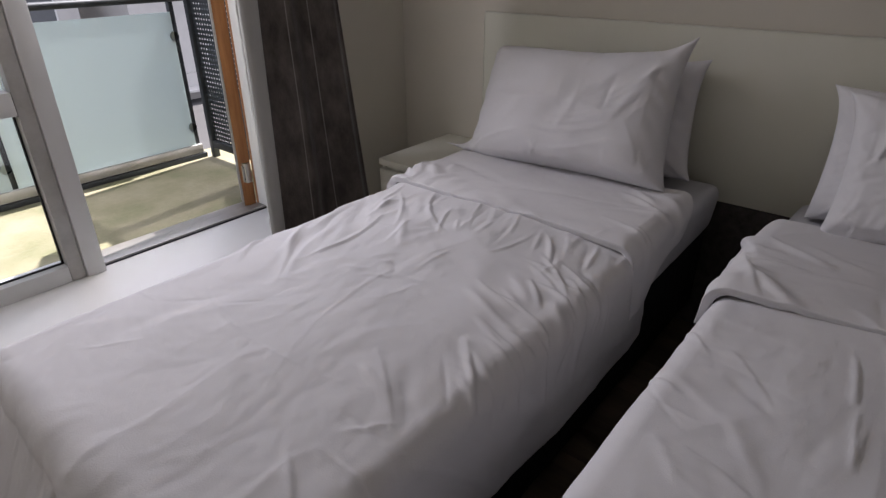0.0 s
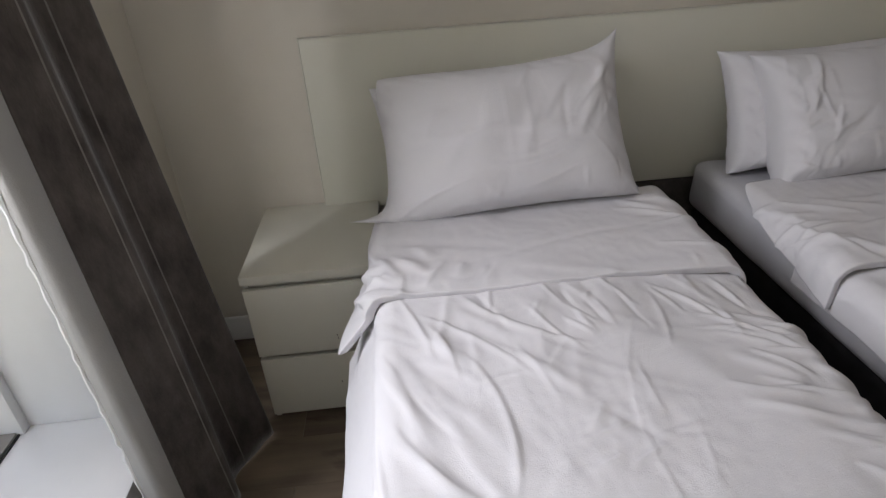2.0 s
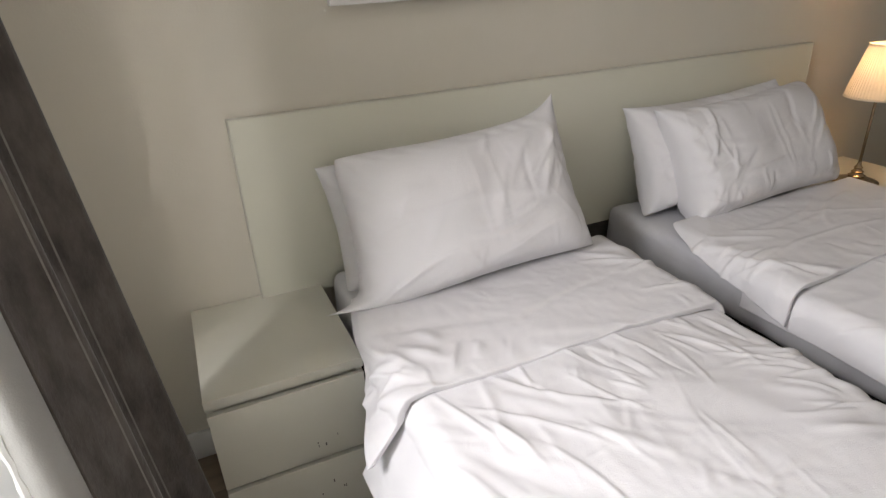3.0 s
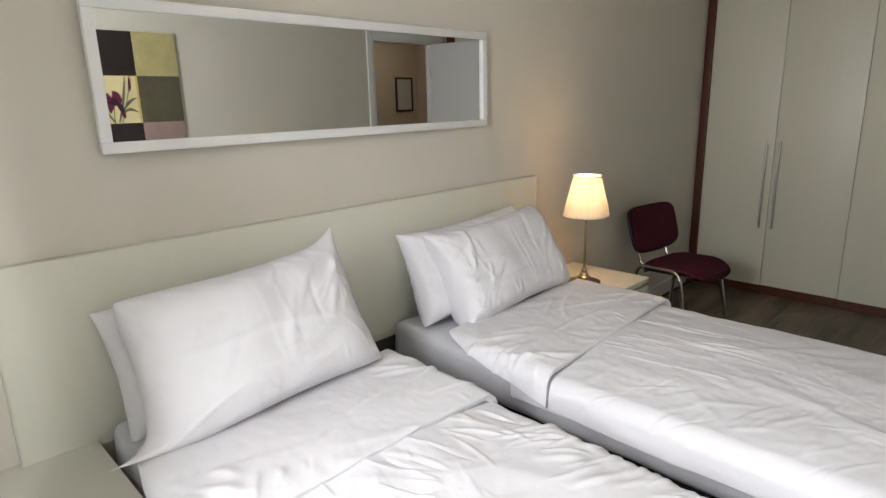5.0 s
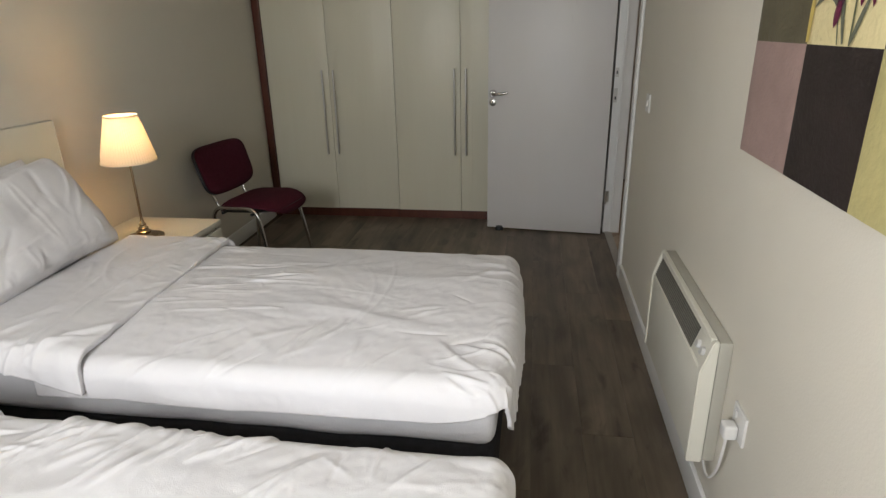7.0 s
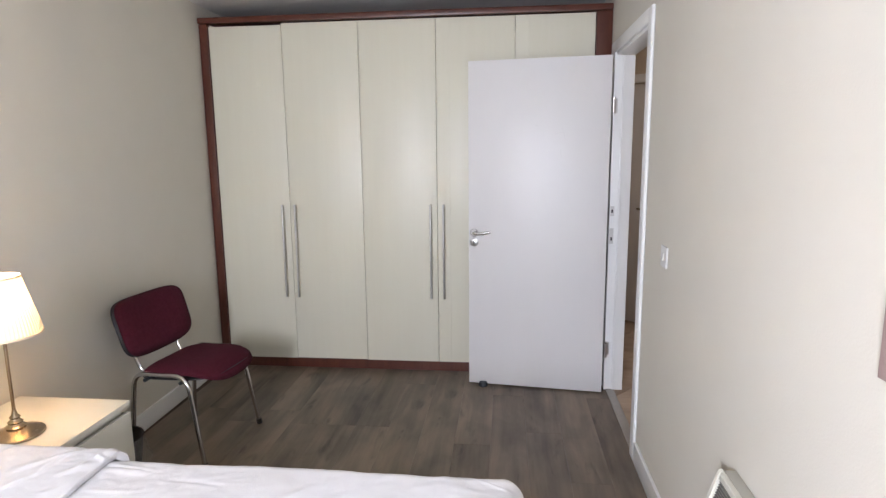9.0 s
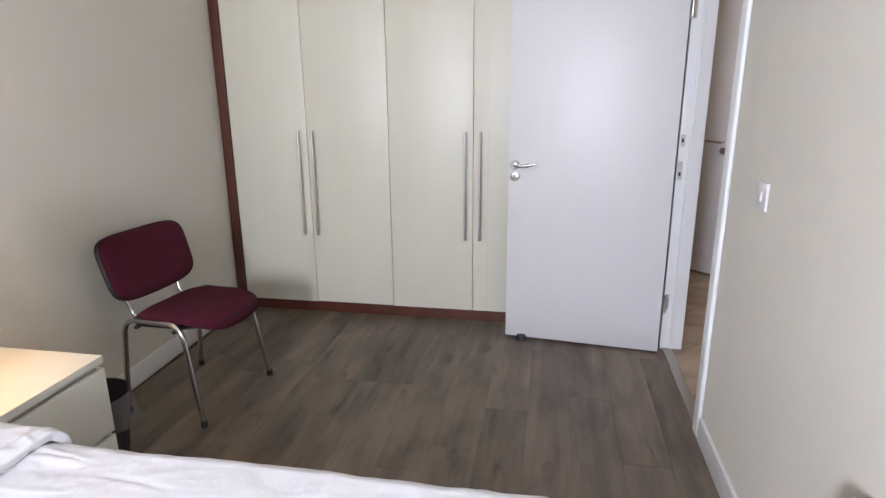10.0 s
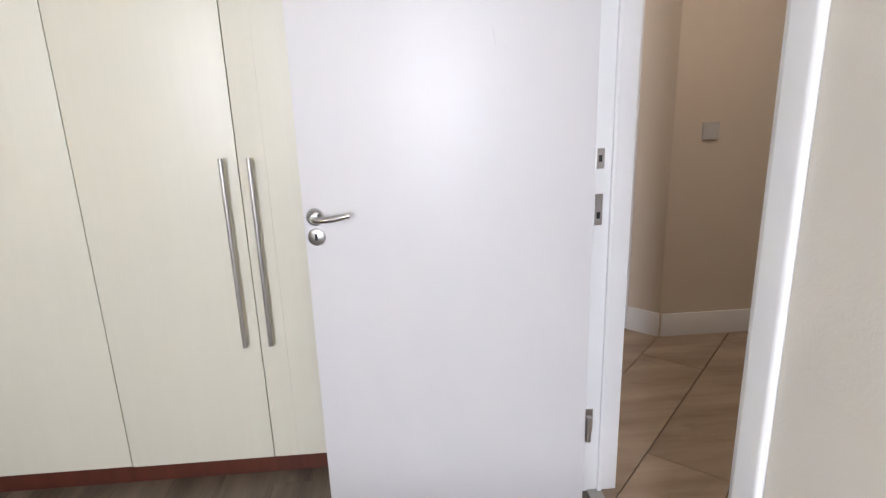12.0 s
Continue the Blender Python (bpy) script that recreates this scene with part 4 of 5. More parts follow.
# ---- waste bin ----
bx, by = 0.258, 3.150
wb = thing("waste_bin", (bx, by, 0), "black plastic waste bin with a clear liner folded over its rim", "bin")
bm = lathe([(0.0, 0.004), (0.085, 0.0), (0.09, 0.004), (0.124, 0.285), (0.128, 0.29), (0.122, 0.289), (0.088, 0.008), (0.0, 0.008)], (bx, by, 0), 32)
part("body", bm, BLACK, wb, smooth=True)


def film_sheet(a, b):
    an = a * math.tau
    r = 0.131 + 0.020 * b * b + 0.008 * noise.noise((math.cos(an) * 3, math.sin(an) * 3, b * 3)) + 0.006 * b * math.sin(an * 9 + 2 * b)
    z = 0.294 - 0.125 * b * (1 + 0.25 * noise.noise((math.cos(an) * 2, math.sin(an) * 2, 7)))
    return Vector((bx + r * math.cos(an), by + r * math.sin(an), z))


part("liner", grid(film_sheet, 72, 14), LINER, wb, "crinkled clear plastic liner", 'all')

# ---- panel heater ----
XW = W
he = thing("panel_heater", (2.57, 2.14, 0.24), "cream enamel electric panel heater fixed low on the wall", "heater")
y0, y1, z0, z1, xf = 1.772, 2.494, 0.240, 0.640, 2.535
part("back_box", box(2.5795, W - 0.001, y0 + 0.002, y1 - 0.002, z0 + 0.006, z1 - 0.003, 0.005), HEATBACK, he, "grey steel back box", True)


def heater_end(a, b):
    pts = [(2.578, z0), (xf, z0), (xf, z1 - 0.098), (xf + 0.028, z1 - 0.006), (xf + 0.034, z1), (2.578, z1)]
    bm = bmesh.new()
    f = [bm.verts.new((x, a, z)) for x, z in pts]
    k = [bm.verts.new((x, b, z)) for x, z in pts]
    bm.faces.new(f)
    bm.faces.new(k[::-1])
    for i in range(len(pts)):
        j = (i + 1) % len(pts)
        bm.faces.new((f[j], f[i], k[i], k[j]))
    bmesh.ops.recalc_face_normals(bm, faces=bm.faces)
    bmesh.ops.bevel(bm, geom=list(bm.edges), offset=0.003, segments=2, affect='EDGES')
    return bm


part("end_cap", heater_end(y0, y0 + 0.022), HEATP, he, "pale cream end cap", True)
part("end_cap", heater_end(y1 - 0.022, y1), HEATP, he, "pale cream end cap", True)
part("front_panel", box(xf + 0.003, xf + 0.02, y0 + 0.023, y1 - 0.023, z0 + 0.004, z1 - 0.098, 0.003), HEATP, he, smooth=True)
part("top_rail", box(xf + 0.026, 2.579, y0 + 0.023, y1 - 0.023, z1 - 0.022, z1 - 0.001, 0.004), HEATP, he, smooth=True)
gr = part("grille", turned(box(-0.004, 0.004, y0 + 0.14, y1 - 0.024, 0.0, 0.078), pose(xf + 0.014, 0, z1 - 0.098, 0, 17, 0)), GRILLE, he, "dark outlet grille")
for k in range(9):
    z = 0.005 + k * 0.0082
    part("slat", turned(box(-0.007, -0.0045, y0 + 0.14, y1 - 0.024, z, z + 0.0035), pose(xf + 0.014, 0, z1 - 0.098, 0, 17, 0)), SLAT, gr)
cp = part("control_panel", turned(box(-0.007, 0.004, y0 + 0.024, y0 + 0.138, 0.0, 0.078, 0.002), pose(xf + 0.016, 0, z1 - 0.098, 0, 17, 0)), HEATP, he, smooth=True)
for k, yy in enumerate((0.055, 0.098)):
    bm = turned(lathe([(0.0, 0.010), (0.011, 0.010), (0.0135, 0.0)], (0, 0, 0), 20), pose(xf + 0.0205, y0 + yy, z1 - 0.060, 0, -73, 0))
    part("knob", bm, MOTTLED, cp, "grey control knob", True)


# ---- switch, socket, cable ----
def plate(name, y, z, w, hgt, label, cat):
    t = thing(name, (W, y, z), label, cat)
    part("plate", box(W - 0.0085, W - 0.0005, y - w / 2, y + w / 2, z - hgt / 2, z + hgt / 2, 0.003), PLASTIC, t, smooth=True)
    return t


sw = plate("light_switch", 3.334, 1.087, 0.086, 0.086, "white plastic single rocker light switch on the wall", "switch")
part("rocker", turned(box(-0.004, 0.003, -0.008, 0.008, -0.015, 0.015, 0.001), pose(W - 0.0085, 3.334, 1.087, 0, 6, 0)), PLASTIC, sw)
so = plate("wall_socket", 1.642, 0.476, 0.086, 0.086, "white plastic single wall socket beside the heater", "socket")
part("rocker", box(W - 0.014, W - 0.0095, 1.650, 1.664, 0.490, 0.508, 0.001), PLASTIC, so)
pl = part("plug", box(W - 0.045, W - 0.0105, 1.622, 1.662, 0.436, 0.478, 0.008, seg=3), PLASTIC, so, "white plug", True)
cb = part("power_cable", tube(rounded([(W - 0.03, 1.642, 0.437), (W - 0.03, 1.665, 0.30), (W - 0.03, 1.735, 0.212), (W - 0.02, 1.85, 0.252)], 0.05, 6), 0.004, n=8), PLASTIC, None, "", True)
tagged(cb, "white flex from the wall socket to the heater", "cable")

# ---- painting ----
PX = W - 0.020
pa = thing("canvas_painting", (W, 1.49, 1.13), "square canvas of colour blocks with a painted purple iris", "painting")
part("canvas", box(PX + 0.003, W - 0.001, 1.055, 1.915, 1.138, 2.0, 0.003), HALLWALL, pa, smooth=True)


def paint(name, c, k=0.8):
    return material(name, c, 0.55, second=tuple(v * k for v in c), scale=9, amount=0.9, bump=0.5, bump_scale=70, stretch=(1, 1, 1))


P_YEL, P_OLI, P_MAU, P_BLK, P_CRM = (paint("paint_yellow", (0.50, 0.44, 0.20)), paint("paint_olive", (0.115, 0.100, 0.060), 0.75), paint("paint_mauve", (0.34, 0.235, 0.215), 0.85),
                                    paint("paint_black", (0.022, 0.014, 0.013), 0.6), paint("paint_cream", (0.72, 0.62, 0.34), 0.92))
P_PUR, P_DPU, P_STEM = paint("paint_purple", (0.15, 0.012, 0.055), 0.5), paint("paint_dark_purple", (0.04, 0.006, 0.022), 0.6), paint("paint_stem", (0.13, 0.14, 0.075), 0.7)
COLS, ROWS = (1.915, 1.626, 1.340, 1.055), (1.138, 1.405, 1.715, 2.0)
BLOCKS = ((P_MAU, P_OLI, P_YEL), (P_BLK, P_CRM, P_BLK), (P_YEL, P_OLI, P_MAU))
for i in range(3):
    for j in range(3):
        rnd = random.Random(i * 3 + j)

        def face(a, b, i=i, j=j):
            y = COLS[i] + (COLS[i + 1] - COLS[i]) * a
            z = ROWS[j] + (ROWS[j + 1] - ROWS[j]) * b
            wob = 0.003 * noise.noise((y * 9, z * 9, 3.0))
            ins = 0 < a < 1 and 0 < b < 1
            return Vector((PX + (0.0 if ins else 0.002) + 0.0008 * noise.noise((y * 40, z * 15, i + j)), y + (wob if 0 < a < 1 else 0), z + (wob if 0 < b < 1 else 0)))
        part("colour_block", grid(face, 14, 14), BLOCKS[i][j], pa, smooth='all')


def stroke(points, widths, mat, name, lift):
    """A flat brush stroke on the canvas: places across (y) and up (z) with half widths."""
    bm = bmesh.new()
    pts = [Vector((0, y, z)) for y, z in points]
    L, R = [], []
    for i, p in enumerate(pts):
        d = (pts[min(i + 1, len(pts) - 1)] - pts[max(i - 1, 0)]).normalized()
        s = Vector((0, -d.z, d.y)) * widths[i]
        L.append(bm.verts.new(p + s + Vector((PX - lift, 0, 0))))
        R.append(bm.verts.new(p - s + Vector((PX - lift, 0, 0))))
    for i in range(len(pts) - 1):
        bm.faces.new((L[i], L[i + 1], R[i + 1], R[i]))
    bmesh.ops.recalc_face_normals(bm, faces=bm.faces)
    return part(name, bm, mat, pa)


def curve(a, b, c, n=10):
    return [((1 - t) ** 2 * a[0] + 2 * t * (1 - t) * b[0] + t * t * c[0], (1 - t) ** 2 * a[1] + 2 * t * (1 - t) * b[1] + t * t * c[1]) for t in [k / n for k in range(n + 1)]]


def leafw(w, n=10):
    return [0.0008 + w * math.sin(math.pi * min(1, 0.08 + 0.92 * k / n)) ** 0.8 for k in range(n + 1)]


# columns run towards smaller y; the panel spans y 1.626 to 1.340, z 1.405 to 1.715
P_GLD, P_LEAF = paint("paint_gold", (0.60, 0.46, 0.13), 0.9), paint("paint_leaf", (0.15, 0.155, 0.105), 0.7)
stroke(curve((1.6185, 1.409), (1.617, 1.56), (1.6185, 1.711)), [0.006 + 0.0012 * (k % 3) for k in range(11)], P_GLD, "edge_shading", 0.0021)
stroke(curve((1.492, 1.407), (1.522, 1.50), (1.560, 1.62)), [0.0022] * 11, P_STEM, "stem", 0.0022)
stroke(curve((1.472, 1.409), (1.515, 1.52), (1.545, 1.712)), leafw(0.0075), P_LEAF, "leaf", 0.0024)
stroke(curve((1.560, 1.612), (1.572, 1.64), (1.571, 1.660)), leafw(0.009), P_LEAF, "sepal", 0.0025)
stroke(curve((1.562, 1.628), (1.575, 1.66), (1.570, 1.713)), leafw(0.008), P_PUR, "bud", 0.0027)
stroke(curve((1.512, 1.488), (1.545, 1.555), (1.608, 1.572)), leafw(0.0085), P_LEAF, "leaf", 0.0027)
stroke(curve((1.510, 1.468), (1.545, 1.520), (1.606, 1.473)), leafw(0.0085), P_LEAF, "leaf", 0.0029)
stroke(curve((1.447, 1.406), (1.447, 1.46), (1.455, 1.53)), [0.003] * 11, P_STEM, "stem", 0.0022)
stroke(curve((1.447, 1.408), (1.425, 1.45), (1.400, 1.495)), leafw(0.006), P_LEAF, "leaf", 0.0024)
stroke(curve((1.448, 1.545), (1.392, 1.545), (1.390, 1.468)), leafw(0.019), P_PUR, "petal", 0.0031)
stroke(curve((1.455, 1.540), (1.425, 1.515), (1.430, 1.470)), leafw(0.015), P_PUR, "petal", 0.0033)
stroke(curve((1.465, 1.545), (1.500, 1.530), (1.513, 1.438)), leafw(0.016), P_DPU, "petal", 0.0032)
stroke(curve((1.504, 1.480), (1.508, 1.46), (1.514, 1.436)), leafw(0.011), P_PUR, "petal_tip", 0.0036)
stroke(curve((1.468, 1.532), (1.508, 1.552), (1.490, 1.582)), leafw(0.013), P_PUR, "petal", 0.0035)
stroke(curve((1.452, 1.538), (1.410, 1.57), (1.424, 1.604)), leafw(0.021), P_PUR, "petal", 0.0036)
stroke(curve((1.460, 1.532), (1.492, 1.58), (1.453, 1.616)), leafw(0.027), P_PUR, "petal", 0.0038)
stroke(curve((1.460, 1.522), (1.462, 1.55), (1.457, 1.578)), leafw(0.021), P_DPU, "petal", 0.0042)
stroke(curve((1.455, 1.535), (1.430, 1.552), (1.405, 1.530)), leafw(0.010), P_DPU, "petal", 0.0040)

# ---- curtain ----
cu = thing("curtain", (0.66, -0.15, 0.0), "heavy dark grey curtain drawn aside beside the balcony door", "curtain")


def curtain_pt(a, b, off=0.0):
    """a runs from the wall to the leading edge in soft flat pleats, b from hem to pole; the foot stands out into the room."""
    z = 0.012 + (2.30 - 0.012) * b
    k = z / 2.2
    foot_x, foot_y, head_x, head_y = 0.478 + 0.449 * a, -0.004 - 0.096 * a, 0.585 + 0.195 * a, -0.185 - 0.070 * a
    ph = a * 1.9 * math.tau + 0.35 * noise.noise((a * 3, b * 1.5, 2.0)) - 1.0
    wave = math.sin(ph) + 0.25 * math.sin(2 * ph + 0.6)
    sag = (1 - 0.55 * k) * (1 - 0.6 * a ** 4)
    x = foot_x + (head_x - foot_x) * k + 0.016 * math.cos(ph) * sag + 0.008 * noise.noise((a * 4, b * 3, 8.0))
    y = foot_y + (head_y - foot_y) * k + 0.024 * sag * wave + 0.010 * noise.noise((a * 5, b * 2.0, 5.0)) * (1 - k) + off
    return Vector((x, y, z + (0.006 * math.sin(ph) if b == 0 else 0)))


c1 = part("drop", grid(lambda a, b: curtain_pt(a, b), 150, 50), CURT, cu, smooth='all')
thick(c1, 0.004)
hem = bmesh.new()
for k in range(2):                       # pressed lengthwise seams where the panels join
    a0 = 0.43 + 0.29 * k
    pts = [curtain_pt(a0, b / 30, 0.004) for b in range(31)]
    tube(pts, 0.0022, hem, n=6)
part("seam", hem, SEAM, c1, "pale lengthwise seams", True)


def lining_pt(a, b):
    """The lining wraps from the drop's leading edge back towards the window."""
    p = curtain_pt(0.985, b, -0.003)
    k = p.z / 2.2
    end = Vector((0.905, -0.212 - 0.040 * k, p.z))
    out = math.sin(a * math.pi) * (0.030 * (1 - k) + 0.012)         # it swells as it turns
    q = p.lerp(end, a) + Vector((out, 0.35 * out, 0))
    return q + Vector((0.006 * noise.noise((a * 3, b * 2.5, 4.0)), 0.004 * noise.noise((a * 6, b * 9, 6.0)), 0)) * a


ln = part("lining_return", grid(lining_pt, 24, 60), LINING, cu, "pale grey lining turned to the window", smooth='all')
thick(ln, 0.003)
pts = [lining_pt(1.0, b / 90) + Vector((0.003 + 0.004 * noise.noise((b * 0.9, 2.0, 1.0)), 0.004 * noise.noise((b * 1.1, 5.0, 1.0)), 0)) for b in range(91)]
part("edge_hem", tube(pts, [0.007 + 0.002 * math.sin(b * 2.1) for b in range(91)], n=8), WHITE, ln, "white puckered edge tape", True)
rod = thing("curtain_pole", (1.3, -0.215, 2.315), "plain steel curtain pole above the balcony door", "curtain pole")
part("pole", tube([(0.06, -0.215, 2.325), (2.55, -0.215, 2.325)], 0.012, n=12), STEEL, rod, smooth=True)
for x in (0.1, 2.5):
    part("bracket", box(x - 0.01, x + 0.01, Y0, -0.215, 2.315, 2.335, 0.002), STEEL, rod)

# ---- balcony door and window ----
wi = thing("window_1", (2.0, YG, SILL), "white framed fixed window beside the balcony door", "window", kind="structure")
fy0, fy1 = YG - 0.045, YG + 0.06
part("mullion", box(1.435, 1.505, fy0, fy1, SILL, 2.12, 0.004), WHITE, wi, "white painted mullion", True)
part("mullion", box(2.40, 2.45, fy0, fy1, SILL, 2.12, 0.004), WHITE, wi, smooth=True)
part("head", box(1.505, 2.40, fy0, fy1, 2.07, 2.12, 0.004), WHITE, wi, smooth=True)
for z0, z1 in ((SILL, 0.262), (0.845, 0.925), (2.01, 2.07)):
    part("sash_rail", box(1.560, 2.36, fy0 + 0.01, fy1 - 0.012, z0, z1, 0.004), WHITE, wi, smooth=True)
# the stiles take a greyer, mottled white than the rails
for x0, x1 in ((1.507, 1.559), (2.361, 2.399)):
    part("sash_stile", box(x0, x1, fy0 + 0.01, fy1 - 0.012, SILL, 2.07, 0.004), MOTTLED, wi, smooth=True)
for z0, z1 in ((0.262, 0.845), (0.925, 2.01)):
    p = part("pane", box(1.561, 2.359, YG - 0.004, YG + 0.004, z0, z1), PANE, wi)
    p.visible_shadow = False
bm = bmesh.new()
for x0, x1, z0, z1 in ((1.5605, 1.568, 0.262, 0.845), (2.352, 2.3595, 0.262, 0.845), (1.568, 2.352, 0.262, 0.268), (1.568, 2.352, 0.839, 0.845)):
    box(x0, x1, YG + 0.0045, YG + 0.012, z0, z1, 0, bm)
part("gasket", bm, BLACK, wi, "black glazing gasket")
df = thing("balcony_door_frame", (1.0, YG, SILL), "white painted outer frame of the open balcony door", "door frame", kind="structure")
part("jamb", box(0.601, 0.635, YG - 0.05, YG + 0.03, SILL, 2.118, 0.004), WHITE, df, smooth=True)
part("rebate", box(0.615, 0.630, YG - 0.075, YG - 0.051, SILL, 2.10, 0.002), WOOD, df, "bare pine rebate", True)
part("head", box(0.636, 1.434, YG - 0.05, YG + 0.03, 2.08, 2.118, 0.004), WHITE, df, smooth=True)
tr = part("track", box(0.636, 1.434, YG - 0.055, YG + 0.012, SILL, SILL + 0.012, 0.003), THRESH, df, "grey aluminium threshold", True)
part("gasket", box(0.636, 1.434, YG + 0.014, YG + 0.019, SILL, SILL + 0.006), BLACK, tr)
bd = thing("door_3", (0.66, -0.80, SILL), "pine-edged glazed balcony door standing open outwards", "door", kind="structure")
BDM = pose(0.655, -0.775, 0, 0, 0, -90 - 31)      # local x runs out along the leaf
for x0, x1 in ((0.0, 0.09), (0.66, 0.75)):
    part("stile", turned(box(x0, x1, -0.028, 0.028, 0.185, 2.07, 0.004), BDM), WOOD, bd, "orange pine stile", True)
for z0, z1 in ((0.185, 0.30), (1.96, 2.07)):
    part("rail", turned(box(0.0905, 0.6595, -0.026, 0.026, z0, z1, 0.004), BDM), WOOD, bd, smooth=True)
gp = part("pane", turned(box(0.0905, 0.6595, -0.006, 0.006, 0.3005, 1.9595), BDM), PANE, bd)
gp.visible_shadow = False
part("face_trim", turned(box(0.0, 0.07, 0.0285, 0.040, 0.20, 2.06, 0.003), BDM), MOTTLED, bd, "mottled off-white face strip", True)
for z in (0.36, 1.75):
    hg = part("hinge", box(0.632, 0.665, YG - 0.105, YG - 0.076, z - 0.05, z + 0.05, 0.003), STEEL, bd, "steel hinge bracket")
    part("hinge_plate", box(0.652, 0.675, -0.772, -0.768, z - 0.045, z + 0.04, 0.001), STEEL, hg)
    for dz in (-0.03, 0.03):
        part("screw", turned(lathe([(0, 0.002), (0.005, 0.0)], (0, 0, 0), 8), pose(0.664, -0.7678, z + dz, -90, 0, 0)), DARKMET, hg)

# ---- balcony ----
BZ, BY = 0.05, -2.10
structure("balcony_floor", box(-0.3, 6.0, BY - 0.15, -0.781, -0.15, BZ), CONC, "stained mossy concrete balcony floor", "floor")
structure("outer_sill", box(0.59, 2.445, -0.86, YG - 0.056, BZ + 0.06, SILL - 0.012, 0.006), THRESH, "grey metal outer sill of the balcony door", "sill", True)
structure("facade", box(-6, -0.151, -0.77, -0.5, -6, 6), PALE, "pale rendered house front beside the balcony", "wall")
structure("facade_east", box(W + WT + 0.001, 9, -0.77, -0.5, -6, 6), PALE, "pale rendered house front beside the balcony", "wall")
ra = thing("balustrade", (1.5, BY, BZ), "frosted glass balcony balustrade with dark steel rail", "balustrade")
part("base_rail", box(0.16, 5.8, BY - 0.03, BY + 0.012, 0.085, 0.145, 0.004), MOTTLED, ra, "weathered white base rail", True)
# dark strip added to draw the dark gap below the base rail
part("gap_strip", box(0.14, 5.8, BY - 0.06, BY + 0.02, BZ - 0.02, 0.082, 0.003), DARKMET, ra, "added dark strip in place of the gap under the base rail", True)
for k in range(5):
    x0 = 0.20 + k * 1.12
    part("glass_panel", box(x0, x0 + 1.09, BY - 0.010, BY, 0.146, 1.005, 0.002), FROST, ra, "frosted greenish glass panel")
part("hand_rail", tube([(0.1, BY, 1.085), (5.8, BY, 1.085)], 0.022, n=12), DARKMET, ra, smooth=True)
for k in range(6):
    x0 = 0.165 + k * 1.12
    po = part("post", box(x0, x0 + 0.03, BY - 0.05, BY - 0.012, BZ, 1.08, 0.004), DARKMET, ra, smooth=True)
    for z in (0.27, 0.86):
        part("clamp", turned(lathe([(0.0, 0.02), (0.024, 0.02), (0.028, 0.012), (0.028, 0.0)], (0, 0, 0), 18), pose(x0 + 0.035, BY + 0.005, z, 90, 0, 0)), DARKMET, po, smooth=True)
sc = thing("privacy_screen", (0.10, -1.45, BZ), "dark perforated metal screen closing the balcony's end", "screen")
SX, SZ0, SZ1, SY0, SY1 = 0.10, 0.17, 1.86, -2.02, -0.86
bm = bmesh.new()
pit = 0.030
ny, nz = int((SY1 - SY0) / pit), int((SZ1 - SZ0) / pit)
vv = {}
def node(k):
    if k not in vv:
        vv[k] = bm.verts.new((SX, SY0 + k[0] * pit / 4, SZ0 + k[1] * pit / 4))
    return vv[k]
for i in range(ny):
    for j in range(nz):
        a, b = 4 * i, 4 * j
        o = [(a, b), (a + 2, b), (a + 4, b), (a + 4, b + 2), (a + 4, b + 4), (a + 2, b + 4), (a, b + 4), (a, b + 2)]
        inn = {1: (a + 2, b + 1), 3: (a + 3, b + 2), 5: (a + 2, b + 3), 7: (a + 1, b + 2)}
        for c0, c1, c2 in ((7, 0, 1), (1, 2, 3), (3, 4, 5), (5, 6, 7)):
            bm.faces.new((node(o[c0]), node(o[c1]), node(o[c2]), node(inn[c2]), node(inn[c0])))
part("perforated_sheet", bm, DARKMET, sc, "punched steel sheet", kind="stuff")
for y in (SY0 - 0.04, SY1):
    part("upright", box(SX - 0.022, SX + 0.022, y, y + 0.04, BZ, SZ1 + 0.05, 0.004), DARKMET, sc, smooth=True)
for z in (SZ0 - 0.05, SZ1):
    part("crossbar", box(SX - 0.02, SX + 0.02, SY0, SY1, z, z + 0.05, 0.004), DARKMET, sc, smooth=True)

# ---- beyond the balcony ----
structure("ground", box(-400, 400, -400, 60, -6.3, -6.0), GROUND, "grey street surface far below", "ground")


def far_house(x0, x1, y, z1, storeys, seed):
    hs = thing("apartment_building", ((x0 + x1) / 2, y, -6), "pale rendered apartment block across the street", "building")
    part("wall", box(x0, x1, y - 10, y, -6, z1), PALE, hs)
    part("roof", box(x0 - 0.3, x1 + 0.3, y - 10.3, y + 0.3, z1 + 0.005, z1 + 0.35, 0.05), MOTTLED, hs)
    n = int((x1 - x0) / 3.2)
    for s in range(storeys):
        zz = -4.7 + s * 2.9
        for k in range(n):
            xx = x0 + 1.0 + k * 3.2
            wn_ = part("window", box(xx, xx + 1.3, y + 0.003, y + 0.05, zz, zz + 1.5, 0.02), WHITE, hs)
            part("pane", box(xx + 0.09, xx + 1.21, y + 0.052, y + 0.06, zz + 0.09, zz + 1.41), FARGLASS, wn_)
        if s % 2 == 0:
            bl = part("balcony", box(x0 + 0.6, x1 - 0.6, y + 0.005, y + 1.0, zz - 0.75, zz - 0.6, 0.02), PALE, hs)
            part("rail", tube([(x0 + 0.6, y + 0.97, zz + 0.3), (x1 - 0.6, y + 0.97, zz + 0.3)], 0.03, n=6), MOTTLED, bl)


far_house(-34, -12, -30, 7.5, 4, 1)
far_house(-10.5, 14, -32, 6.0, 4, 2)

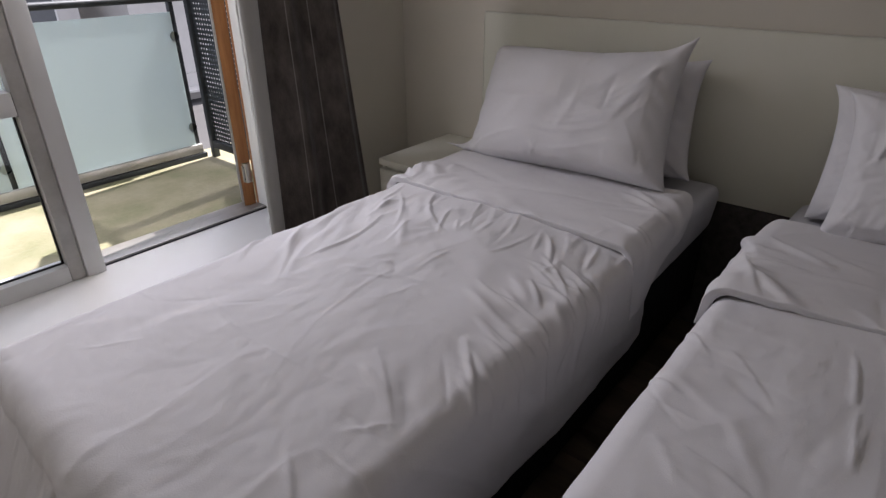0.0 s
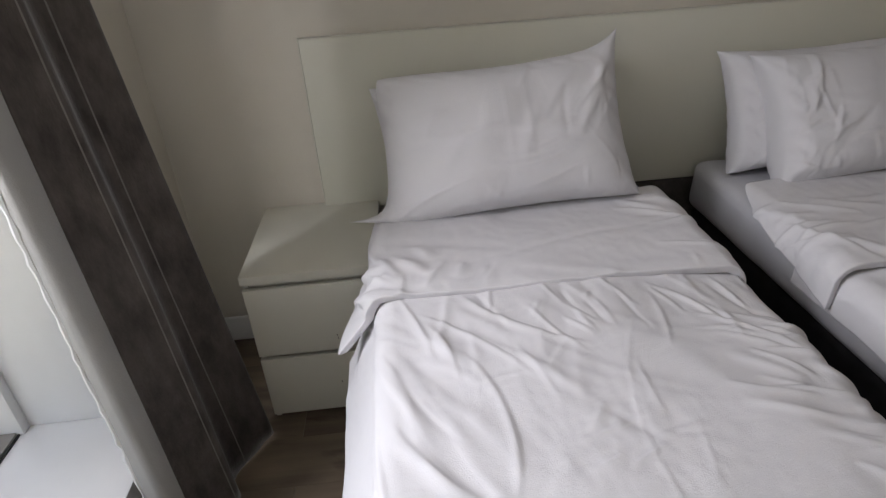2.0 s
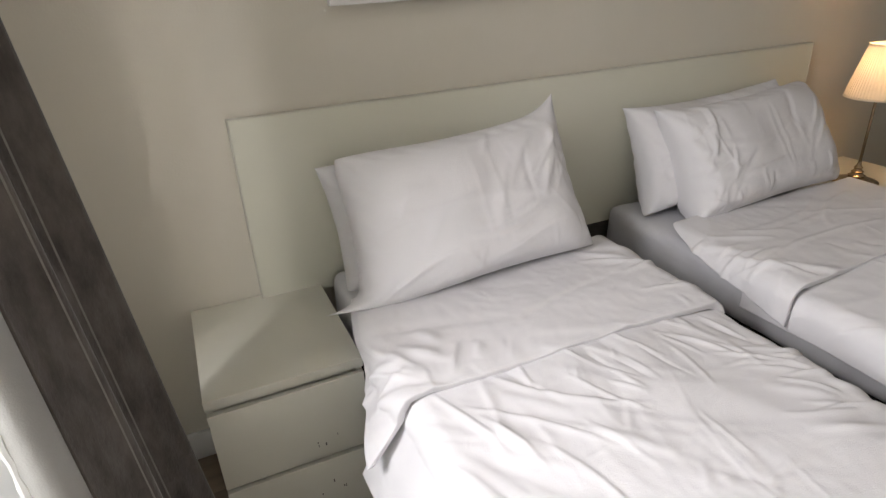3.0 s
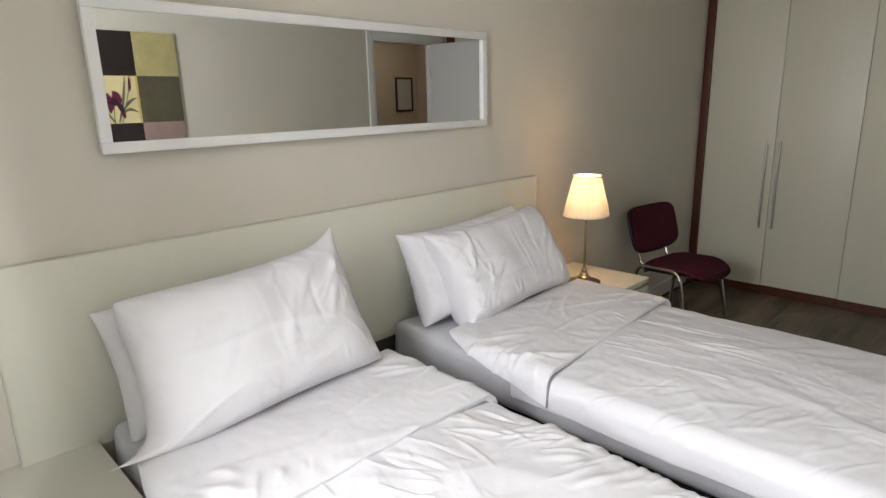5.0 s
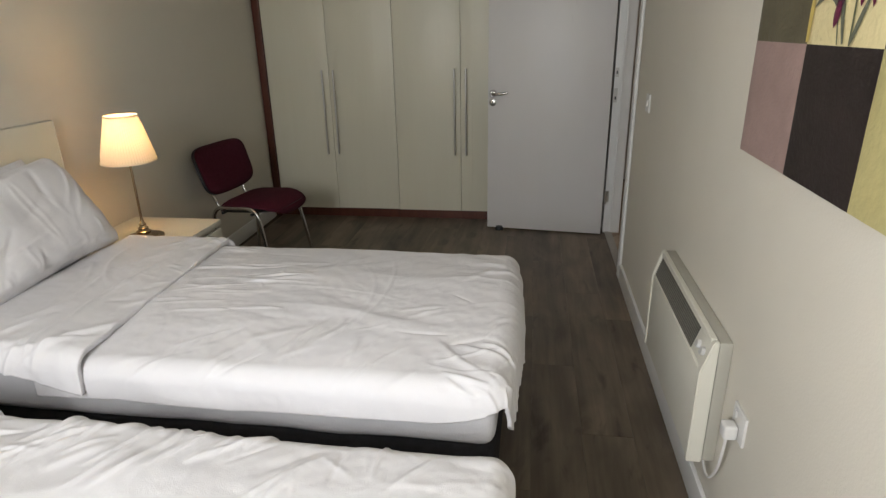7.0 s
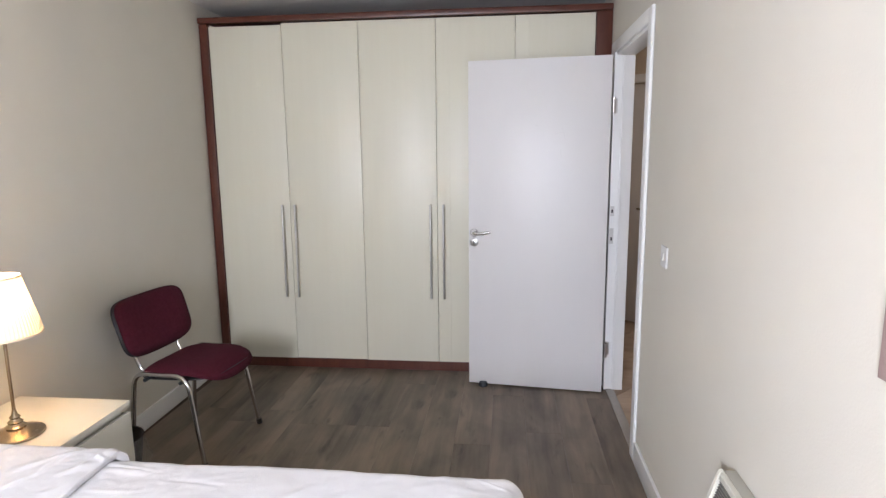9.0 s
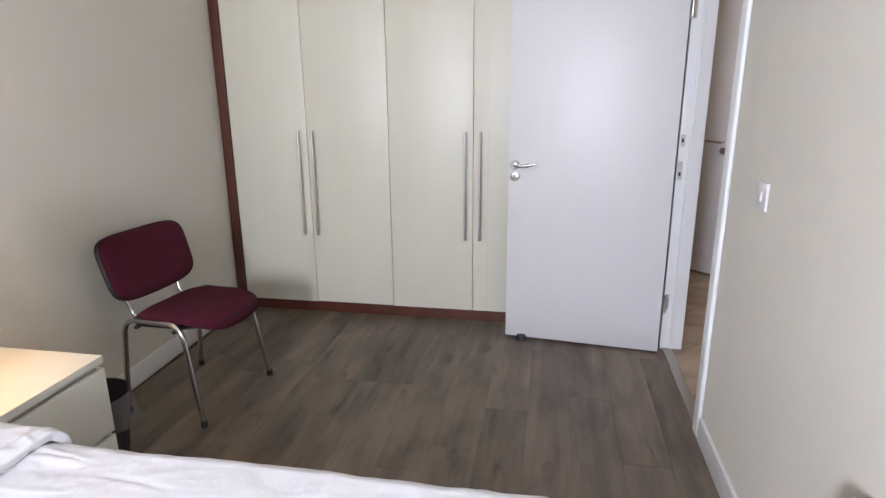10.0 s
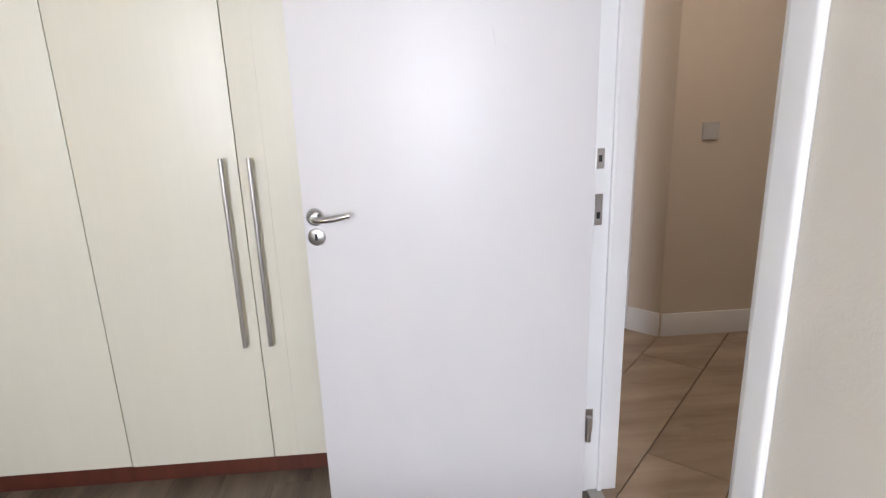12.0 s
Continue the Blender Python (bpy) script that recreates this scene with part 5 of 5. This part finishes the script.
# ---- floor boards and hall tiles ----
floor = structure("floor", box(-0.1, W + 0.04, Y0 - 0.2, Y1, -0.12, -0.008), DARKJ, "grey-brown wood-effect laminate floor boards", "floor")
pw, plen = 0.190, 1.28
mesh_cache = {}


def board(name, x, y, w, l, mat, parent, m=None, zt=0.0, bev=0.0003):
    key = (name, round(w, 4), round(l, 4))
    if key not in mesh_cache:
        bm = bmesh.new()
        t = bev
        lo = [bm.verts.new((a, b, -0.007)) for a, b in ((0, 0), (w, 0), (w, l), (0, l))]
        mid = [bm.verts.new((v.co.x, v.co.y, -t)) for v in lo]
        hi = [bm.verts.new((a, b, 0)) for a, b in ((t, t), (w - t, t), (w - t, l - t), (t, l - t))]
        for p, q in ((lo, mid), (mid, hi)):
            for i in range(4):
                bm.faces.new((p[i], p[(i + 1) % 4], q[(i + 1) % 4], q[i]))
        bm.faces.new(hi)
        me = bpy.data.meshes.new(name)
        bm.to_mesh(me)
        bm.free()
        me.materials.append(mat)
        mesh_cache[key] = me
    ob = new(name, mesh_cache[key])
    ob.parent = parent
    ob.matrix_basis = (m or Matrix()) @ pose(x, y, zt)
    return ob


rnd = random.Random(5)
ncol = int(W / pw) + 1
for i in range(ncol):
    x = i * pw
    w = min(pw - 0.0006, W + 0.002 - x)
    if w < 0.02:
        continue
    y = Y0 - 0.1 - rnd.choice((0.0, 0.32, 0.64, 0.96, 0.18, 0.8))
    while y < 4.82:
        a, b = max(y, Y0 - 0.1), min(y + plen, 4.82)
        if b - a > 0.03:
            board("board", x, a, w, round(b - a - 0.0008, 3), LAMIN, floor)
        y += plen
HT = pose(2.693, 4.520, 0, 0, 0, 48.2)


def cut_tile(x, y):
    """One plank tile, cut along the hall's walls."""
    bm = box(0.0, 1.196, 0.0, 0.296, -0.008, 0.0, 0.0015, seg=1)
    turned(bm, HT @ pose(x, y, -0.003))
    for co, no in (((W + 0.046, 0, 0), (-1, 0, 0)), ((HX - 0.001, 0, 0), (1, 0, 0)), ((0, 3.101, 0), (0, -1, 0)), ((0, 6.79, 0), (0, 1, 0))):
        bmesh.ops.bisect_plane(bm, geom=bm.verts[:] + bm.edges[:] + bm.faces[:], plane_co=co, plane_no=no, clear_outer=True)
    if bm.faces:
        part("tile", bm, HALLT, floor_h)
    else:
        bm.free()


for i in range(-4, 7):
    off = (0.0, 0.42, 0.8)[i % 3]
    for k in range(-2, 3):
        c = HT @ Vector((off + k * 1.2 - 0.883 + 0.6, -i * 0.3 - 0.15, 0))
        if 2.2 < c.x < HX + 0.6 and 2.9 < c.y < 7.2:
            cut_tile(off + k * 1.2 - 0.883, -i * 0.3 - 0.3)
